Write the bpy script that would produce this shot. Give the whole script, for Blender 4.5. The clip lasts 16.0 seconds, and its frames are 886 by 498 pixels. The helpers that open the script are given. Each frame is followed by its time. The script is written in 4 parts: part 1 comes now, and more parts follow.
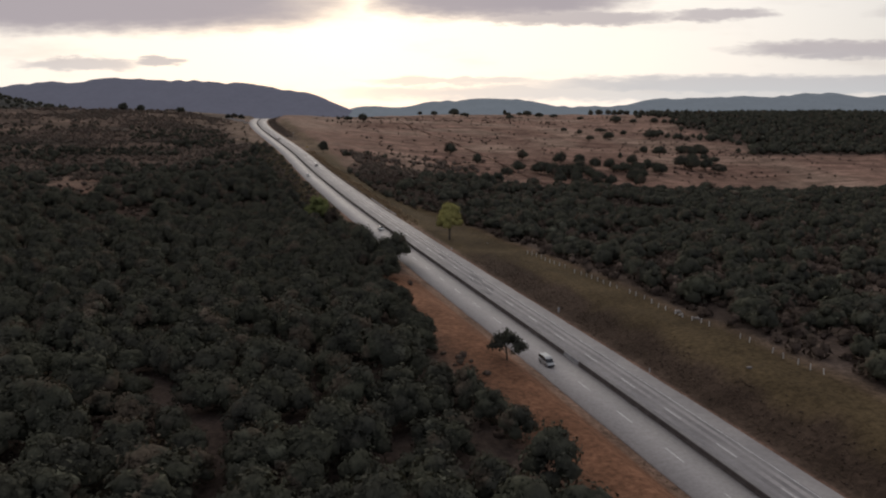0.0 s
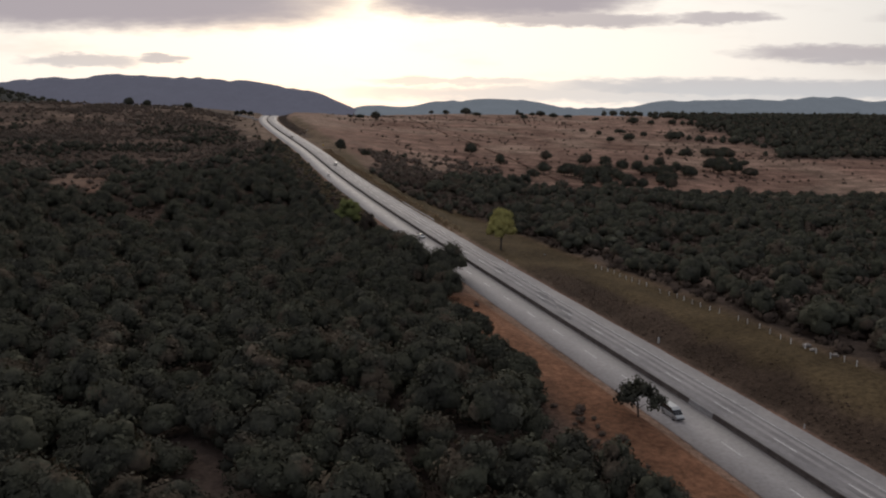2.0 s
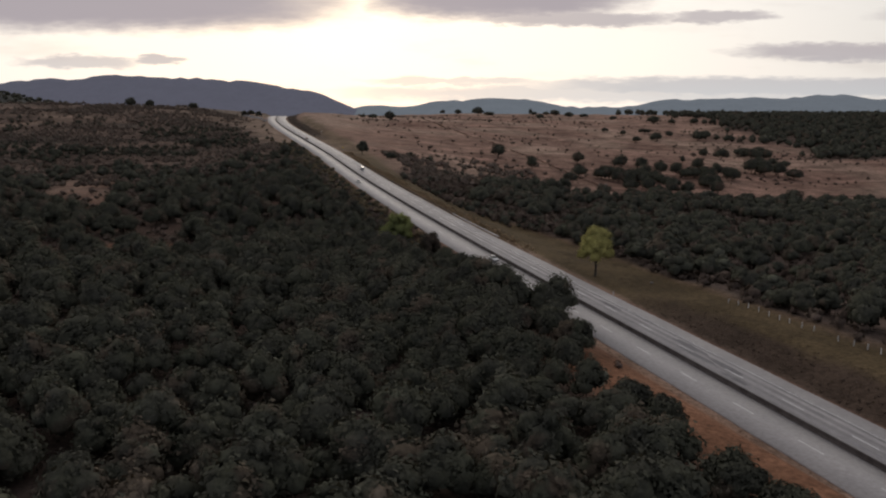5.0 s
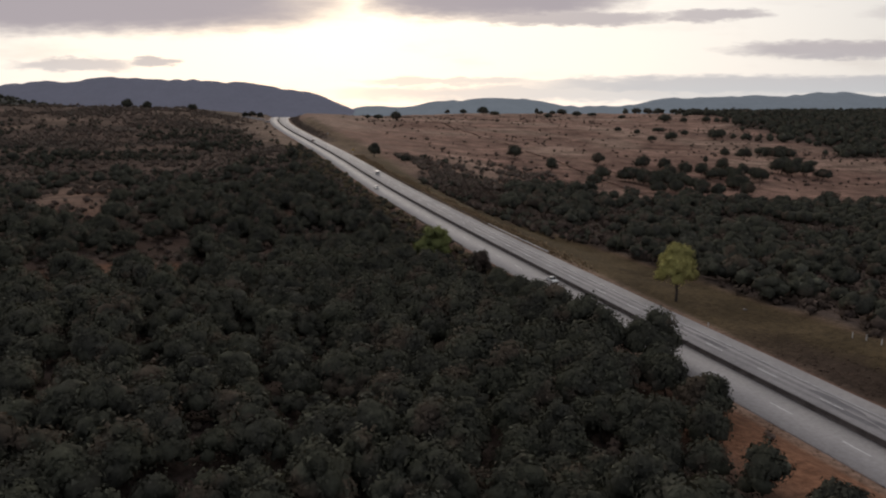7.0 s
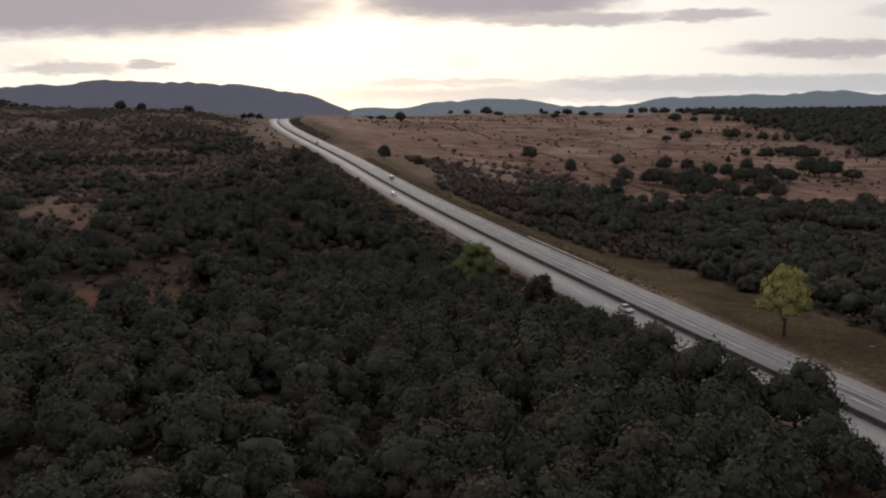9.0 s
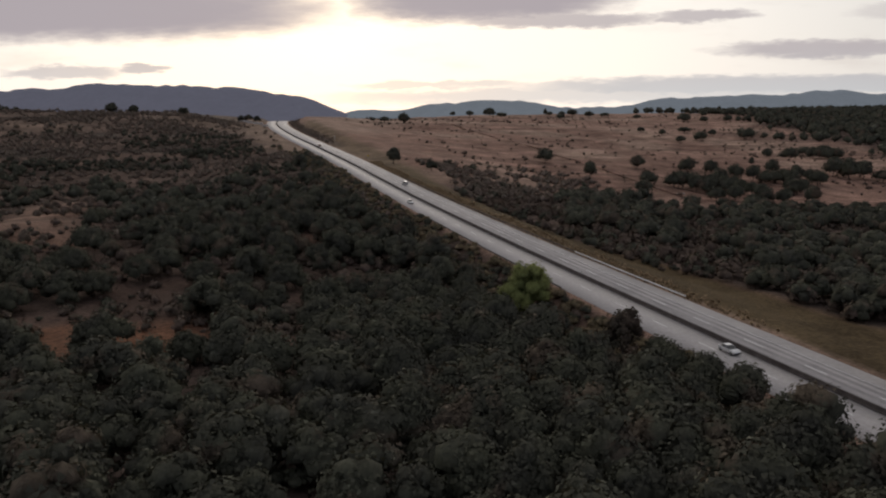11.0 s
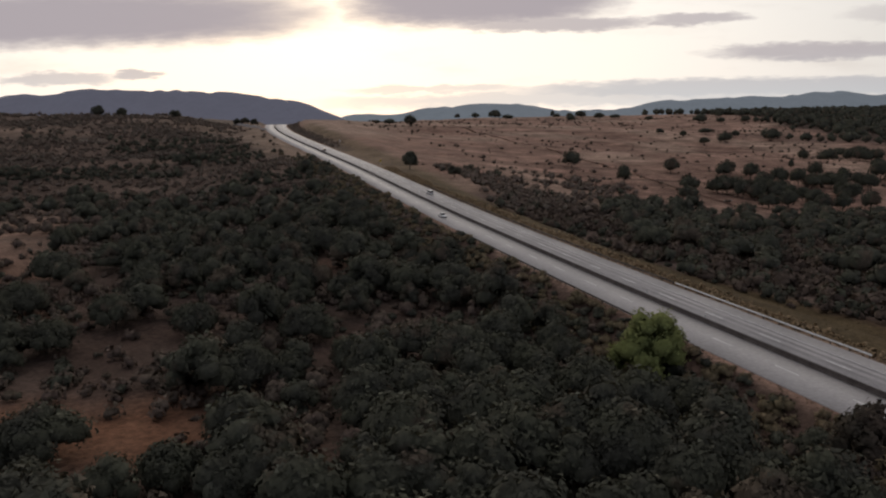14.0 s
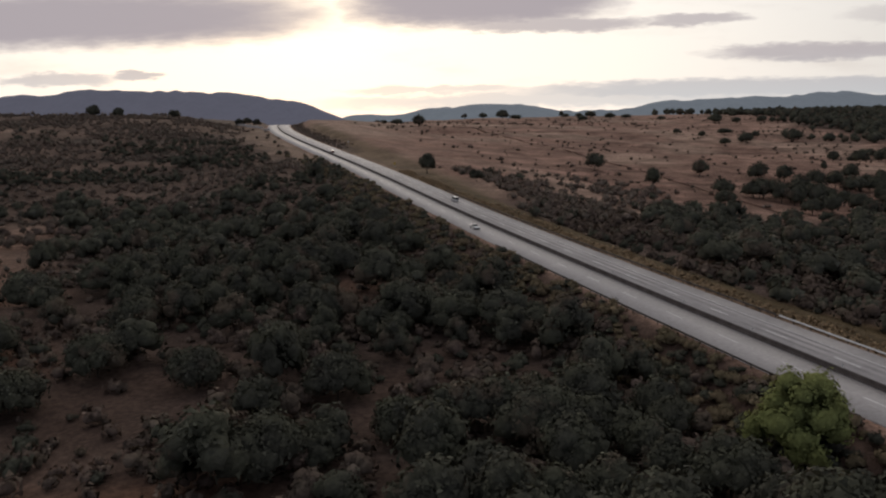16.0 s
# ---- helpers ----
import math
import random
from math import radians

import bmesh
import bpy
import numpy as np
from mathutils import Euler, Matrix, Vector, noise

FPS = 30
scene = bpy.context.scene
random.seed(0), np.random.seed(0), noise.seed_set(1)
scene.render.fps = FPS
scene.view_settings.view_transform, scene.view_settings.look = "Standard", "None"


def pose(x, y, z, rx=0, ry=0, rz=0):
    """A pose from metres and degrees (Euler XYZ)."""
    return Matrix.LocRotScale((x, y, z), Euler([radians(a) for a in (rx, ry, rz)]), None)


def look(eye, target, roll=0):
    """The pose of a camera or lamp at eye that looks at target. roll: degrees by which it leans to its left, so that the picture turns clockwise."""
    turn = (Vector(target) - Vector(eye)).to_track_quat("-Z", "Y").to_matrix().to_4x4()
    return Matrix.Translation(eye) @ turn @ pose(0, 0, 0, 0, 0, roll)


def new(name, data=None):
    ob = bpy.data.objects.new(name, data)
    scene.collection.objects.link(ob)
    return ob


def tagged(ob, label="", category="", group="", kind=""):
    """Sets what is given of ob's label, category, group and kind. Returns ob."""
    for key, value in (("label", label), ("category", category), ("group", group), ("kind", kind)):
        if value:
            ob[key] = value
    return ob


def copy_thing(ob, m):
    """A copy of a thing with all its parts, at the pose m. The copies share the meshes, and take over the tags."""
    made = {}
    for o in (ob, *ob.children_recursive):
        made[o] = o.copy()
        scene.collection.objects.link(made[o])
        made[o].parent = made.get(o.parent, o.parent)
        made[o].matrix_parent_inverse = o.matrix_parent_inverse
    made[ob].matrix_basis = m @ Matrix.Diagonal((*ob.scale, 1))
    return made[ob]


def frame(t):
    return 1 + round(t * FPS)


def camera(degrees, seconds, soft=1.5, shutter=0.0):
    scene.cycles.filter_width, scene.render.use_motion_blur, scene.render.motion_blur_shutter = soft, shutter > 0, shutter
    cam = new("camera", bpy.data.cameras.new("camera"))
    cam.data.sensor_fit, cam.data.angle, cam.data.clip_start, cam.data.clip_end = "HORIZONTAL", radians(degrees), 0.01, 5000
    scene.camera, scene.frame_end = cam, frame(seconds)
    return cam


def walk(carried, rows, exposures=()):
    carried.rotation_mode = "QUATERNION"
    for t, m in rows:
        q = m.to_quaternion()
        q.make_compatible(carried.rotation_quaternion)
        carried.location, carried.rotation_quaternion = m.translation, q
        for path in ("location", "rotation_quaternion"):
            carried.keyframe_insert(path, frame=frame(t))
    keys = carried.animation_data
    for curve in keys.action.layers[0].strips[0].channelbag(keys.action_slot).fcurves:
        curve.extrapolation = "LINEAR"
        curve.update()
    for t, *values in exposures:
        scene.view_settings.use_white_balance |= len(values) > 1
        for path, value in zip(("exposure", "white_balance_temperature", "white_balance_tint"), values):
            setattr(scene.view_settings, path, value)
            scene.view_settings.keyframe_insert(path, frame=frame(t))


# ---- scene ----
cam = camera(58.5, 16.0, soft=2.1)
# seconds, eye x, y, z, yaw, pitch, roll; the road runs along +y, x is across it
PATH = [
    (0.0, -76.09, -143.01, 50.16, -18.068, -9.201, -0.087),
    (0.5, -77.61, -133.79, 49.56, -18.049, -9.194, 0.165),
    (1.0, -79.17, -124.72, 49.10, -18.037, -9.188, 0.342),
    (1.5, -80.73, -115.75, 48.76, -18.032, -9.184, 0.457),
    (2.0, -82.28, -106.86, 48.53, -18.032, -9.181, 0.521),
    (2.5, -83.77, -98.02, 48.39, -18.039, -9.180, 0.541),
    (3.0, -85.21, -89.22, 48.30, -18.053, -9.180, 0.528),
    (3.5, -86.56, -80.42, 48.27, -18.073, -9.181, 0.487),
    (4.0, -87.81, -71.62, 48.27, -18.098, -9.183, 0.426),
    (4.5, -88.96, -62.81, 48.29, -18.130, -9.184, 0.349),
    (5.0, -89.98, -53.97, 48.32, -18.168, -9.186, 0.262),
    (5.5, -90.88, -45.10, 48.34, -18.211, -9.186, 0.167),
    (6.0, -91.65, -36.20, 48.36, -18.260, -9.183, 0.069),
    (6.5, -92.29, -27.25, 48.35, -18.314, -9.179, -0.032),
    (7.0, -92.79, -18.27, 48.32, -18.373, -9.171, -0.133),
    (7.5, -93.17, -9.26, 48.26, -18.437, -9.159, -0.232),
    (8.0, -93.42, -0.21, 48.17, -18.504, -9.142, -0.328),
    (8.5, -93.54, 8.85, 48.04, -18.575, -9.121, -0.422),
    (9.0, -93.55, 17.93, 47.88, -18.649, -9.094, -0.512),
    (9.5, -93.46, 27.01, 47.69, -18.724, -9.062, -0.599),
    (10.0, -93.28, 36.09, 47.47, -18.801, -9.026, -0.682),
    (10.5, -93.01, 45.14, 47.22, -18.878, -8.984, -0.762),
    (11.0, -92.67, 54.16, 46.96, -18.954, -8.938, -0.838),
    (11.5, -92.27, 63.13, 46.68, -19.028, -8.889, -0.911),
    (12.0, -91.83, 72.04, 46.41, -19.098, -8.838, -0.979),
    (12.5, -91.37, 80.86, 46.13, -19.163, -8.786, -1.044),
    (13.0, -90.90, 89.59, 45.88, -19.221, -8.735, -1.103),
    (13.5, -90.44, 98.20, 45.66, -19.270, -8.687, -1.156),
    (14.0, -90.00, 106.68, 45.48, -19.308, -8.645, -1.201),
    (14.5, -89.61, 115.01, 45.37, -19.334, -8.612, -1.237),
    (15.0, -89.27, 123.17, 45.33, -19.344, -8.592, -1.259),
    (15.5, -89.02, 131.14, 45.39, -19.336, -8.588, -1.266),
    (16.0, -88.87, 138.92, 45.56, -19.307, -8.606, -1.252),
]

walk(cam, [(t, pose(x, y, z, 90 + pitch, 0, yaw) @ pose(0, 0, 0, 0, 0, roll)) for t, x, y, z, yaw, pitch, roll in PATH])

# ---- light ----
SUN_AZ, SUN_EL = 11.0, 9.0          # degrees right of the road's line, above the horizon
AIM_AZ = 18.07


def azimuth(a):
    return Vector((math.sin(radians(a)), math.cos(radians(a)), 0))


sun = new("sun", bpy.data.lights.new("sun", "SUN"))
sun.data.energy, sun.data.angle, sun.data.color = 0.55, radians(14), (1.0, 0.88, 0.77)
sun.matrix_basis = look((0, 0, 300), Vector((0, 0, 300)) - azimuth(SUN_AZ) - Vector((0, 0, math.tan(radians(SUN_EL)))))
scene.view_settings.exposure = 0.0


class Nodes:
    """Short hand for node trees."""

    def __init__(self, tree):
        self.tree = tree
        tree.nodes.clear()

    def add(self, kind):
        return self.tree.nodes.new(kind)

    def put(self, socket, value):
        if hasattr(value, "is_linked"):
            self.tree.links.new(value, socket)
        elif value is not None:
            socket.default_value = value

    def math(self, op, a, b=None, c=None):
        node = self.add("ShaderNodeMath")
        node.operation = op
        for n, v in enumerate((a, b, c)):
            self.put(node.inputs[n], v)
        return node.outputs[0]

    def dot(self, a, b):
        node = self.add("ShaderNodeVectorMath")
        node.operation = "DOT_PRODUCT"
        self.put(node.inputs[0], a), self.put(node.inputs[1], b)
        return node.outputs["Value"]

    def noise(self, vector, scale, detail=4.0, rough=0.55):
        node = self.add("ShaderNodeTexNoise")
        self.put(node.inputs["Vector"], vector)
        node.inputs["Scale"].default_value, node.inputs["Detail"].default_value, node.inputs["Roughness"].default_value = scale, detail, rough
        return node.outputs["Fac"]

    def step(self, value, low, high, a=0.0, b=1.0):
        node = self.add("ShaderNodeMapRange")
        node.interpolation_type = "SMOOTHSTEP"
        for n, v in enumerate((value, low, high, a, b)):
            self.put(node.inputs[n], v)
        return node.outputs[0]

    def mix(self, fac, a, b, blend="MIX"):
        node = self.add("ShaderNodeMix")
        node.data_type, node.blend_type = "RGBA", blend
        self.put(node.inputs[0], fac), self.put(node.inputs[6], a), self.put(node.inputs[7], b)
        return node.outputs[2]

    def xyz(self, x, y, z):
        node = self.add("ShaderNodeCombineXYZ")
        for n, v in enumerate((x, y, z)):
            self.put(node.inputs[n], v)
        return node.outputs[0]


def col(*rgb):
    return (*rgb, 1.0)


# sky: a low sun behind thin bright cloud ahead, flat mauve cloud bars in front of it, duller sky overhead and behind
world = bpy.data.worlds.new("dusk_sky")
world.use_nodes = True
scene.world = world
w = Nodes(world.node_tree)
way = w.add("ShaderNodeTexCoord").outputs["Generated"]
ahead_v, right_v = azimuth(AIM_AZ), azimuth(AIM_AZ + 90)
fore = w.math("MAXIMUM", w.dot(way, ahead_v), 0.05)
up = w.dot(way, (0, 0, 1))
u = w.math("DIVIDE", w.dot(way, right_v), fore)
v = w.math("DIVIDE", up, fore)
front = w.step(w.dot(way, ahead_v), 0.15, 0.55)
nishita = w.add("ShaderNodeTexSky")
nishita.sky_type, nishita.sun_disc = "NISHITA", False
nishita.sun_elevation, nishita.sun_rotation = radians(SUN_EL), radians(SUN_AZ)
nishita.air_density, nishita.dust_density = 1.2, 2.5
clear = w.mix(1.0, nishita.outputs[0], col(0.05, 0.05, 0.05), "MULTIPLY")
sun_way = (azimuth(SUN_AZ) + Vector((0, 0, math.tan(radians(SUN_EL))))).normalized()
near_sun = w.dot(way, sun_way)
veil = w.mix(w.step(near_sun, -0.5, 0.75), col(0.33, 0.35, 0.44), col(0.80, 0.77, 0.75))
veil = w.mix(w.step(near_sun, 0.70, 0.96), veil, col(1.13, 1.08, 1.03))
high = w.noise(w.xyz(w.math("MULTIPLY", u, 2.0), w.math("MULTIPLY", v, 9.0), 0.0), 2.2, 6, 0.6)
veil = w.mix(w.math("MULTIPLY", w.step(high, 0.5, 0.75), 0.35), veil, col(0.62, 0.56, 0.56))
base = w.mix(0.82, clear, veil)
# drifting warp for the cloud outlines
warp = w.noise(w.xyz(w.math("MULTIPLY", u, 6.0), w.math("MULTIPLY", v, 26.0), 3.1), 1.6, 7, 0.62)
warp_u = w.math("MULTIPLY_ADD", warp, 0.12, -0.06)
fine = w.noise(w.xyz(w.math("MULTIPLY", u, 14.0), w.math("MULTIPLY", v, 60.0), 1.7), 2.0, 6, 0.6)
warp_v = w.math("MULTIPLY_ADD", fine, 0.02, -0.01)
uu, vv = w.math("ADD", u, warp_u), w.math("ADD", v, warp_v)
cover = 0.0
for cu, cv, ru, rv, depth in (
    (-0.42, 0.141, 0.30, 0.034, 0.95), (0.075, 0.152, 0.165, 0.030, 0.95), (0.16, 0.124, 0.12, 0.008, 0.75),
    (-0.445, 0.070, 0.075, 0.0075, 0.6), (-0.345, 0.0735, 0.03, 0.0045, 0.7), (0.015, 0.049, 0.11, 0.0045, 0.5),
    (0.335, 0.1285, 0.065, 0.0075, 0.7), (0.49, 0.086, 0.13, 0.0105, 0.75), (0.44, 0.043, 0.34, 0.012, 0.75), (0.20, 0.034, 0.32, 0.010, 0.55), (0.64, 0.13, 0.12, 0.012, 0.35),
):
    across = w.math("POWER", w.math("ABSOLUTE", w.math("DIVIDE", w.math("SUBTRACT", uu, cu), ru)), 3.0)
    e = w.math("ADD", across, w.math("POWER", w.math("ABSOLUTE", w.math("DIVIDE", w.math("SUBTRACT", vv, cv), rv)), 2.4))
    cover = w.math("MAXIMUM", cover, w.step(e, 1.7, 0.15, 0.0, depth))
cover = w.math("MULTIPLY", cover, front)
mauve = w.mix(w.step(v, 0.02, 0.10), col(0.50, 0.52, 0.55), col(0.40, 0.355, 0.385))
sky = w.mix(cover, base, mauve)
bg = w.add("ShaderNodeBackground")
w.put(bg.inputs[0], sky)
bg.inputs[1].default_value = 1.0
w.put(w.add("ShaderNodeOutputWorld").inputs[0], bg.outputs[0])


# ---- materials ----
def material(name, a, b, scale=1.0, rough=0.9, bump=0.3, metal=0.0, fine_scale=None, island=0.0, spec=0.3):
    """Two-tone noisy surface: large stains from a to b, fine grain, relief; island: brightness spread between loose pieces."""
    m = bpy.data.materials.new(name)
    m.use_nodes = True
    k = Nodes(m.node_tree)
    at = k.add("ShaderNodeNewGeometry").outputs["Position"]
    large = k.step(k.noise(at, scale, 5, 0.6), 0.32, 0.68)
    small = k.noise(at, fine_scale or scale * 9, 4, 0.65)
    tone = k.mix(large, col(*a), col(*b))
    grain = k.math("MULTIPLY_ADD", small, 0.7, 0.65)
    if island:
        one = k.add("ShaderNodeNewGeometry").outputs["Random Per Island"]
        grain = k.math("MULTIPLY", grain, k.math("MULTIPLY_ADD", one, 2 * island, 1 - island))
    tone = k.mix(1.0, tone, k.xyz(grain, grain, grain), "MULTIPLY")
    s = k.add("ShaderNodeBsdfPrincipled")
    k.put(s.inputs["Base Color"], tone)
    s.inputs["Roughness"].default_value, s.inputs["Metallic"].default_value, s.inputs["Specular IOR Level"].default_value = rough, metal, spec
    if bump:
        relief = k.add("ShaderNodeBump")
        relief.inputs["Strength"].default_value, relief.inputs["Distance"].default_value = bump, 0.05
        k.put(relief.inputs["Height"], small)
        k.put(s.inputs["Normal"], relief.outputs[0])
    k.put(k.add("ShaderNodeOutputMaterial").inputs[0], s.outputs[0])
    return m


def ground_material():
    """Cover colours come from the sheet itself, tufts and bare patches from noise."""
    m = bpy.data.materials.new("ground_cover")
    m.use_nodes = True
    k = Nodes(m.node_tree)
    at = k.add("ShaderNodeNewGeometry").outputs["Position"]
    paint = k.add("ShaderNodeVertexColor")
    paint.layer_name = "cover"
    cover = paint.outputs[0]
    patch = k.noise(at, 0.06, 6, 0.65)
    tuft = k.noise(at, 0.9, 5, 0.7)
    ripple = k.noise(k.xyz(k.math("MULTIPLY", k.dot(at, (1, 0, 0)), 0.22), k.dot(at, (0, 1, 0)), 0.0), 0.12, 5, 0.6)
    swell = k.noise(k.xyz(k.math("MULTIPLY", k.dot(at, (1, 0, 0)), 0.25), k.dot(at, (0, 1, 0)), 5.0), 0.03, 6, 0.7)
    f = k.math("MULTIPLY", k.step(patch, 0.3, 0.7, 0.7, 1.3), k.step(tuft, 0.25, 0.75, 0.6, 1.4))
    streak = k.math("MULTIPLY", k.step(ripple, 0.36, 0.64, 0.82, 1.2), k.step(swell, 0.36, 0.62, 0.75, 1.22))
    f = k.math("MULTIPLY", f, k.math("MULTIPLY_ADD", k.math("SUBTRACT", streak, 1.0), paint.outputs["Alpha"], 1.0))
    tone = k.mix(1.0, cover, k.xyz(f, f, f), "MULTIPLY")
    s = k.add("ShaderNodeBsdfPrincipled")
    k.put(s.inputs["Base Color"], tone)
    s.inputs["Roughness"].default_value, s.inputs["Specular IOR Level"].default_value = 1.0, 0.05
    relief = k.add("ShaderNodeBump")
    relief.inputs["Strength"].default_value, relief.inputs["Distance"].default_value = 0.8, 0.4
    k.put(relief.inputs["Height"], tuft)
    k.put(s.inputs["Normal"], relief.outputs[0])
    k.put(k.add("ShaderNodeOutputMaterial").inputs[0], s.outputs[0])
    return m


def leaf_material(name, a, b, dry=None):
    """Leaves that differ from spray to spray and from stand to stand; a few have a sky glint painted into their colour.
    """
    m = bpy.data.materials.new(name)
    m.use_nodes = True
    k = Nodes(m.node_tree)
    one = k.add("ShaderNodeNewGeometry").outputs["Random Per Island"]
    at = k.add("ShaderNodeNewGeometry").outputs["Position"]
    tone = k.mix(k.step(k.noise(at, 0.16, 3, 0.6), 0.3, 0.7), col(*a), col(*b))
    if dry:
        tone = k.mix(k.math("MULTIPLY", k.step(k.noise(at, 0.13, 2, 0.5), 0.56, 0.66), 0.65), tone, col(*dry))
    # the last step brightens a few sprays' colour as painted glints
    g = k.math("ADD", k.math("MULTIPLY_ADD", one, 0.24, 0.86), k.step(one, 0.95, 0.995, 0.0, 0.7))
    tone = k.mix(1.0, tone, k.xyz(g, g, g), "MULTIPLY")
    fine = k.step(k.noise(at, 1.6, 4, 0.7), 0.3, 0.7, 0.78, 1.22)
    tone = k.mix(1.0, tone, k.xyz(fine, fine, fine), "MULTIPLY")
    s = k.add("ShaderNodeBsdfPrincipled")
    k.put(s.inputs["Base Color"], tone)
    s.inputs["Roughness"].default_value, s.inputs["Specular IOR Level"].default_value = 0.9, 0.06
    thin = k.add("ShaderNodeBsdfTranslucent")
    k.put(thin.inputs[0], tone)
    way = k.add("ShaderNodeAttribute")
    way.attribute_name = "outward"
    spin = k.add("ShaderNodeVectorTransform")
    spin.vector_type, spin.convert_from, spin.convert_to = "NORMAL", "OBJECT", "WORLD"
    k.put(spin.inputs[0], way.outputs["Vector"])
    k.put(s.inputs["Normal"], spin.outputs[0]), k.put(thin.inputs["Normal"], spin.outputs[0])
    both = k.add("ShaderNodeMixShader")
    both.inputs[0].default_value = 0.12
    k.put(both.inputs[1], s.outputs[0]), k.put(both.inputs[2], thin.outputs[0])
    k.put(k.add("ShaderNodeOutputMaterial").inputs[0], both.outputs[0])
    return m


GROUND = ground_material()
OAK = leaf_material("oak_leaves", (0.062, 0.060, 0.047), (0.082, 0.082, 0.056), (0.130, 0.094, 0.068))
HILL_SCRUB = leaf_material("hillside_scrub_leaves", (0.190, 0.138, 0.110), (0.148, 0.124, 0.096))
RAIL = material("white_painted_steel", (0.78, 0.77, 0.75), (0.68, 0.67, 0.65), 0.7, 0.5, 0.05)
SCRUB = leaf_material("dry_scrub_leaves", (0.140, 0.100, 0.080), (0.118, 0.094, 0.070))
LIME = leaf_material("yellow_green_leaves", (0.42, 0.37, 0.125), (0.36, 0.33, 0.11))
FRESH = leaf_material("fresh_green_leaves", (0.225, 0.235, 0.080), (0.180, 0.198, 0.072))
RUST = leaf_material("rust_tinged_leaves", (0.080, 0.060, 0.045), (0.058, 0.058, 0.044))
BARK = material("bark", (0.09, 0.07, 0.055), (0.06, 0.05, 0.04), 1.5, 0.95, 0.5)
ASPHALT = material("worn_grey_pavement", (0.32, 0.298, 0.290), (0.37, 0.342, 0.328), 0.05, 0.7, 0.12, fine_scale=1.4, spec=0.35)
ASPHALT_OLD = material("streaked_grey_pavement", (0.27, 0.252, 0.25), (0.35, 0.323, 0.314), 0.07, 0.7, 0.12, fine_scale=1.1, spec=0.35)
TRACK = material("tyre_darkened_pavement", (0.17, 0.157, 0.158), (0.25, 0.232, 0.228), 0.09, 0.7, 0.1, fine_scale=1.0, spec=0.35)
PAINT = material("worn_white_road_paint", (0.60, 0.58, 0.56), (0.78, 0.76, 0.74), 0.6, 0.7, 0.1)
BARRIER = material("soot_stained_concrete", (0.065, 0.054, 0.050), (0.105, 0.09, 0.083), 0.5, 0.95, 0.3, spec=0.15)
CONCRETE = material("pale_grey_concrete", (0.30, 0.29, 0.29), (0.22, 0.21, 0.21), 0.8, 0.9, 0.3)
STEEL = material("pale_galvanised_steel", (0.50, 0.49, 0.48), (0.62, 0.61, 0.60), 0.7, 0.45, 0.05, metal=0.4)
RUSTY = material("dull_weathered_steel", (0.07, 0.06, 0.055), (0.12, 0.105, 0.095), 0.7, 0.7, 0.1, metal=0.3)
WHITE = material("whitewashed_concrete", (0.55, 0.53, 0.50), (0.42, 0.40, 0.37), 2.0, 0.9, 0.2)
LIMEWASH = material("fresh_limewash", (0.74, 0.72, 0.68), (0.58, 0.56, 0.52), 2.0, 0.9, 0.2)
YELLOW = material("yellow_sign_paint", (0.55, 0.38, 0.04), (0.48, 0.33, 0.04), 2.0, 0.5, 0.0)
WIRE = material("fence_wire", (0.12, 0.11, 0.10), (0.16, 0.14, 0.12), 3.0, 0.6, 0.0, metal=0.6)
ROCK = material("pale_field_stone", (0.30, 0.27, 0.24), (0.20, 0.17, 0.15), 0.9, 0.95, 0.5)


# ---- lie of the land ----
def spline(*knots):
    """A smooth curve through the knots (x, y)."""
    xs, ys = np.array(knots, float).T
    d = np.gradient(ys, xs)

    def at(x):
        x = np.clip(np.asarray(x, float), xs[0], xs[-1])
        i = np.clip(np.searchsorted(xs, x) - 1, 0, len(xs) - 2)
        h = xs[i + 1] - xs[i]
        q = (x - xs[i]) / h
        return (1 + 2 * q) * (1 - q) ** 2 * ys[i] + q * (1 - q) ** 2 * h * d[i] + q * q * (3 - 2 * q) * ys[i + 1] + q * q * (q - 1) * h * d[i + 1]

    return at


def ramp(x, a, b):
    q = np.clip((np.asarray(x, float) - a) / (b - a), 0, 1)
    return q * q * (3 - 2 * q)


def rough(x, y, size, seed=0):
    """Smooth value noise from -1 to 1."""
    x, y = np.asarray(x, float) / size + 37.1 * seed, np.asarray(y, float) / size - 11.7 * seed
    i, j = np.floor(x).astype(np.int64), np.floor(y).astype(np.int64)
    fx, fy = x - i, y - j
    fx, fy = fx * fx * (3 - 2 * fx), fy * fy * (3 - 2 * fy)

    def h(a, b):
        k = (a * 374761393 + b * 668265263 + seed * 974711) & 0x7FFFFFFF
        k = ((k ^ (k >> 13)) * 1274126177) & 0x7FFFFFFF
        return ((k ^ (k >> 16)) & 0xFFFF) / 32767.5 - 1

    return (h(i, j) * (1 - fx) + h(i + 1, j) * fx) * (1 - fy) + (h(i, j + 1) * (1 - fx) + h(i + 1, j + 1) * fx) * fy


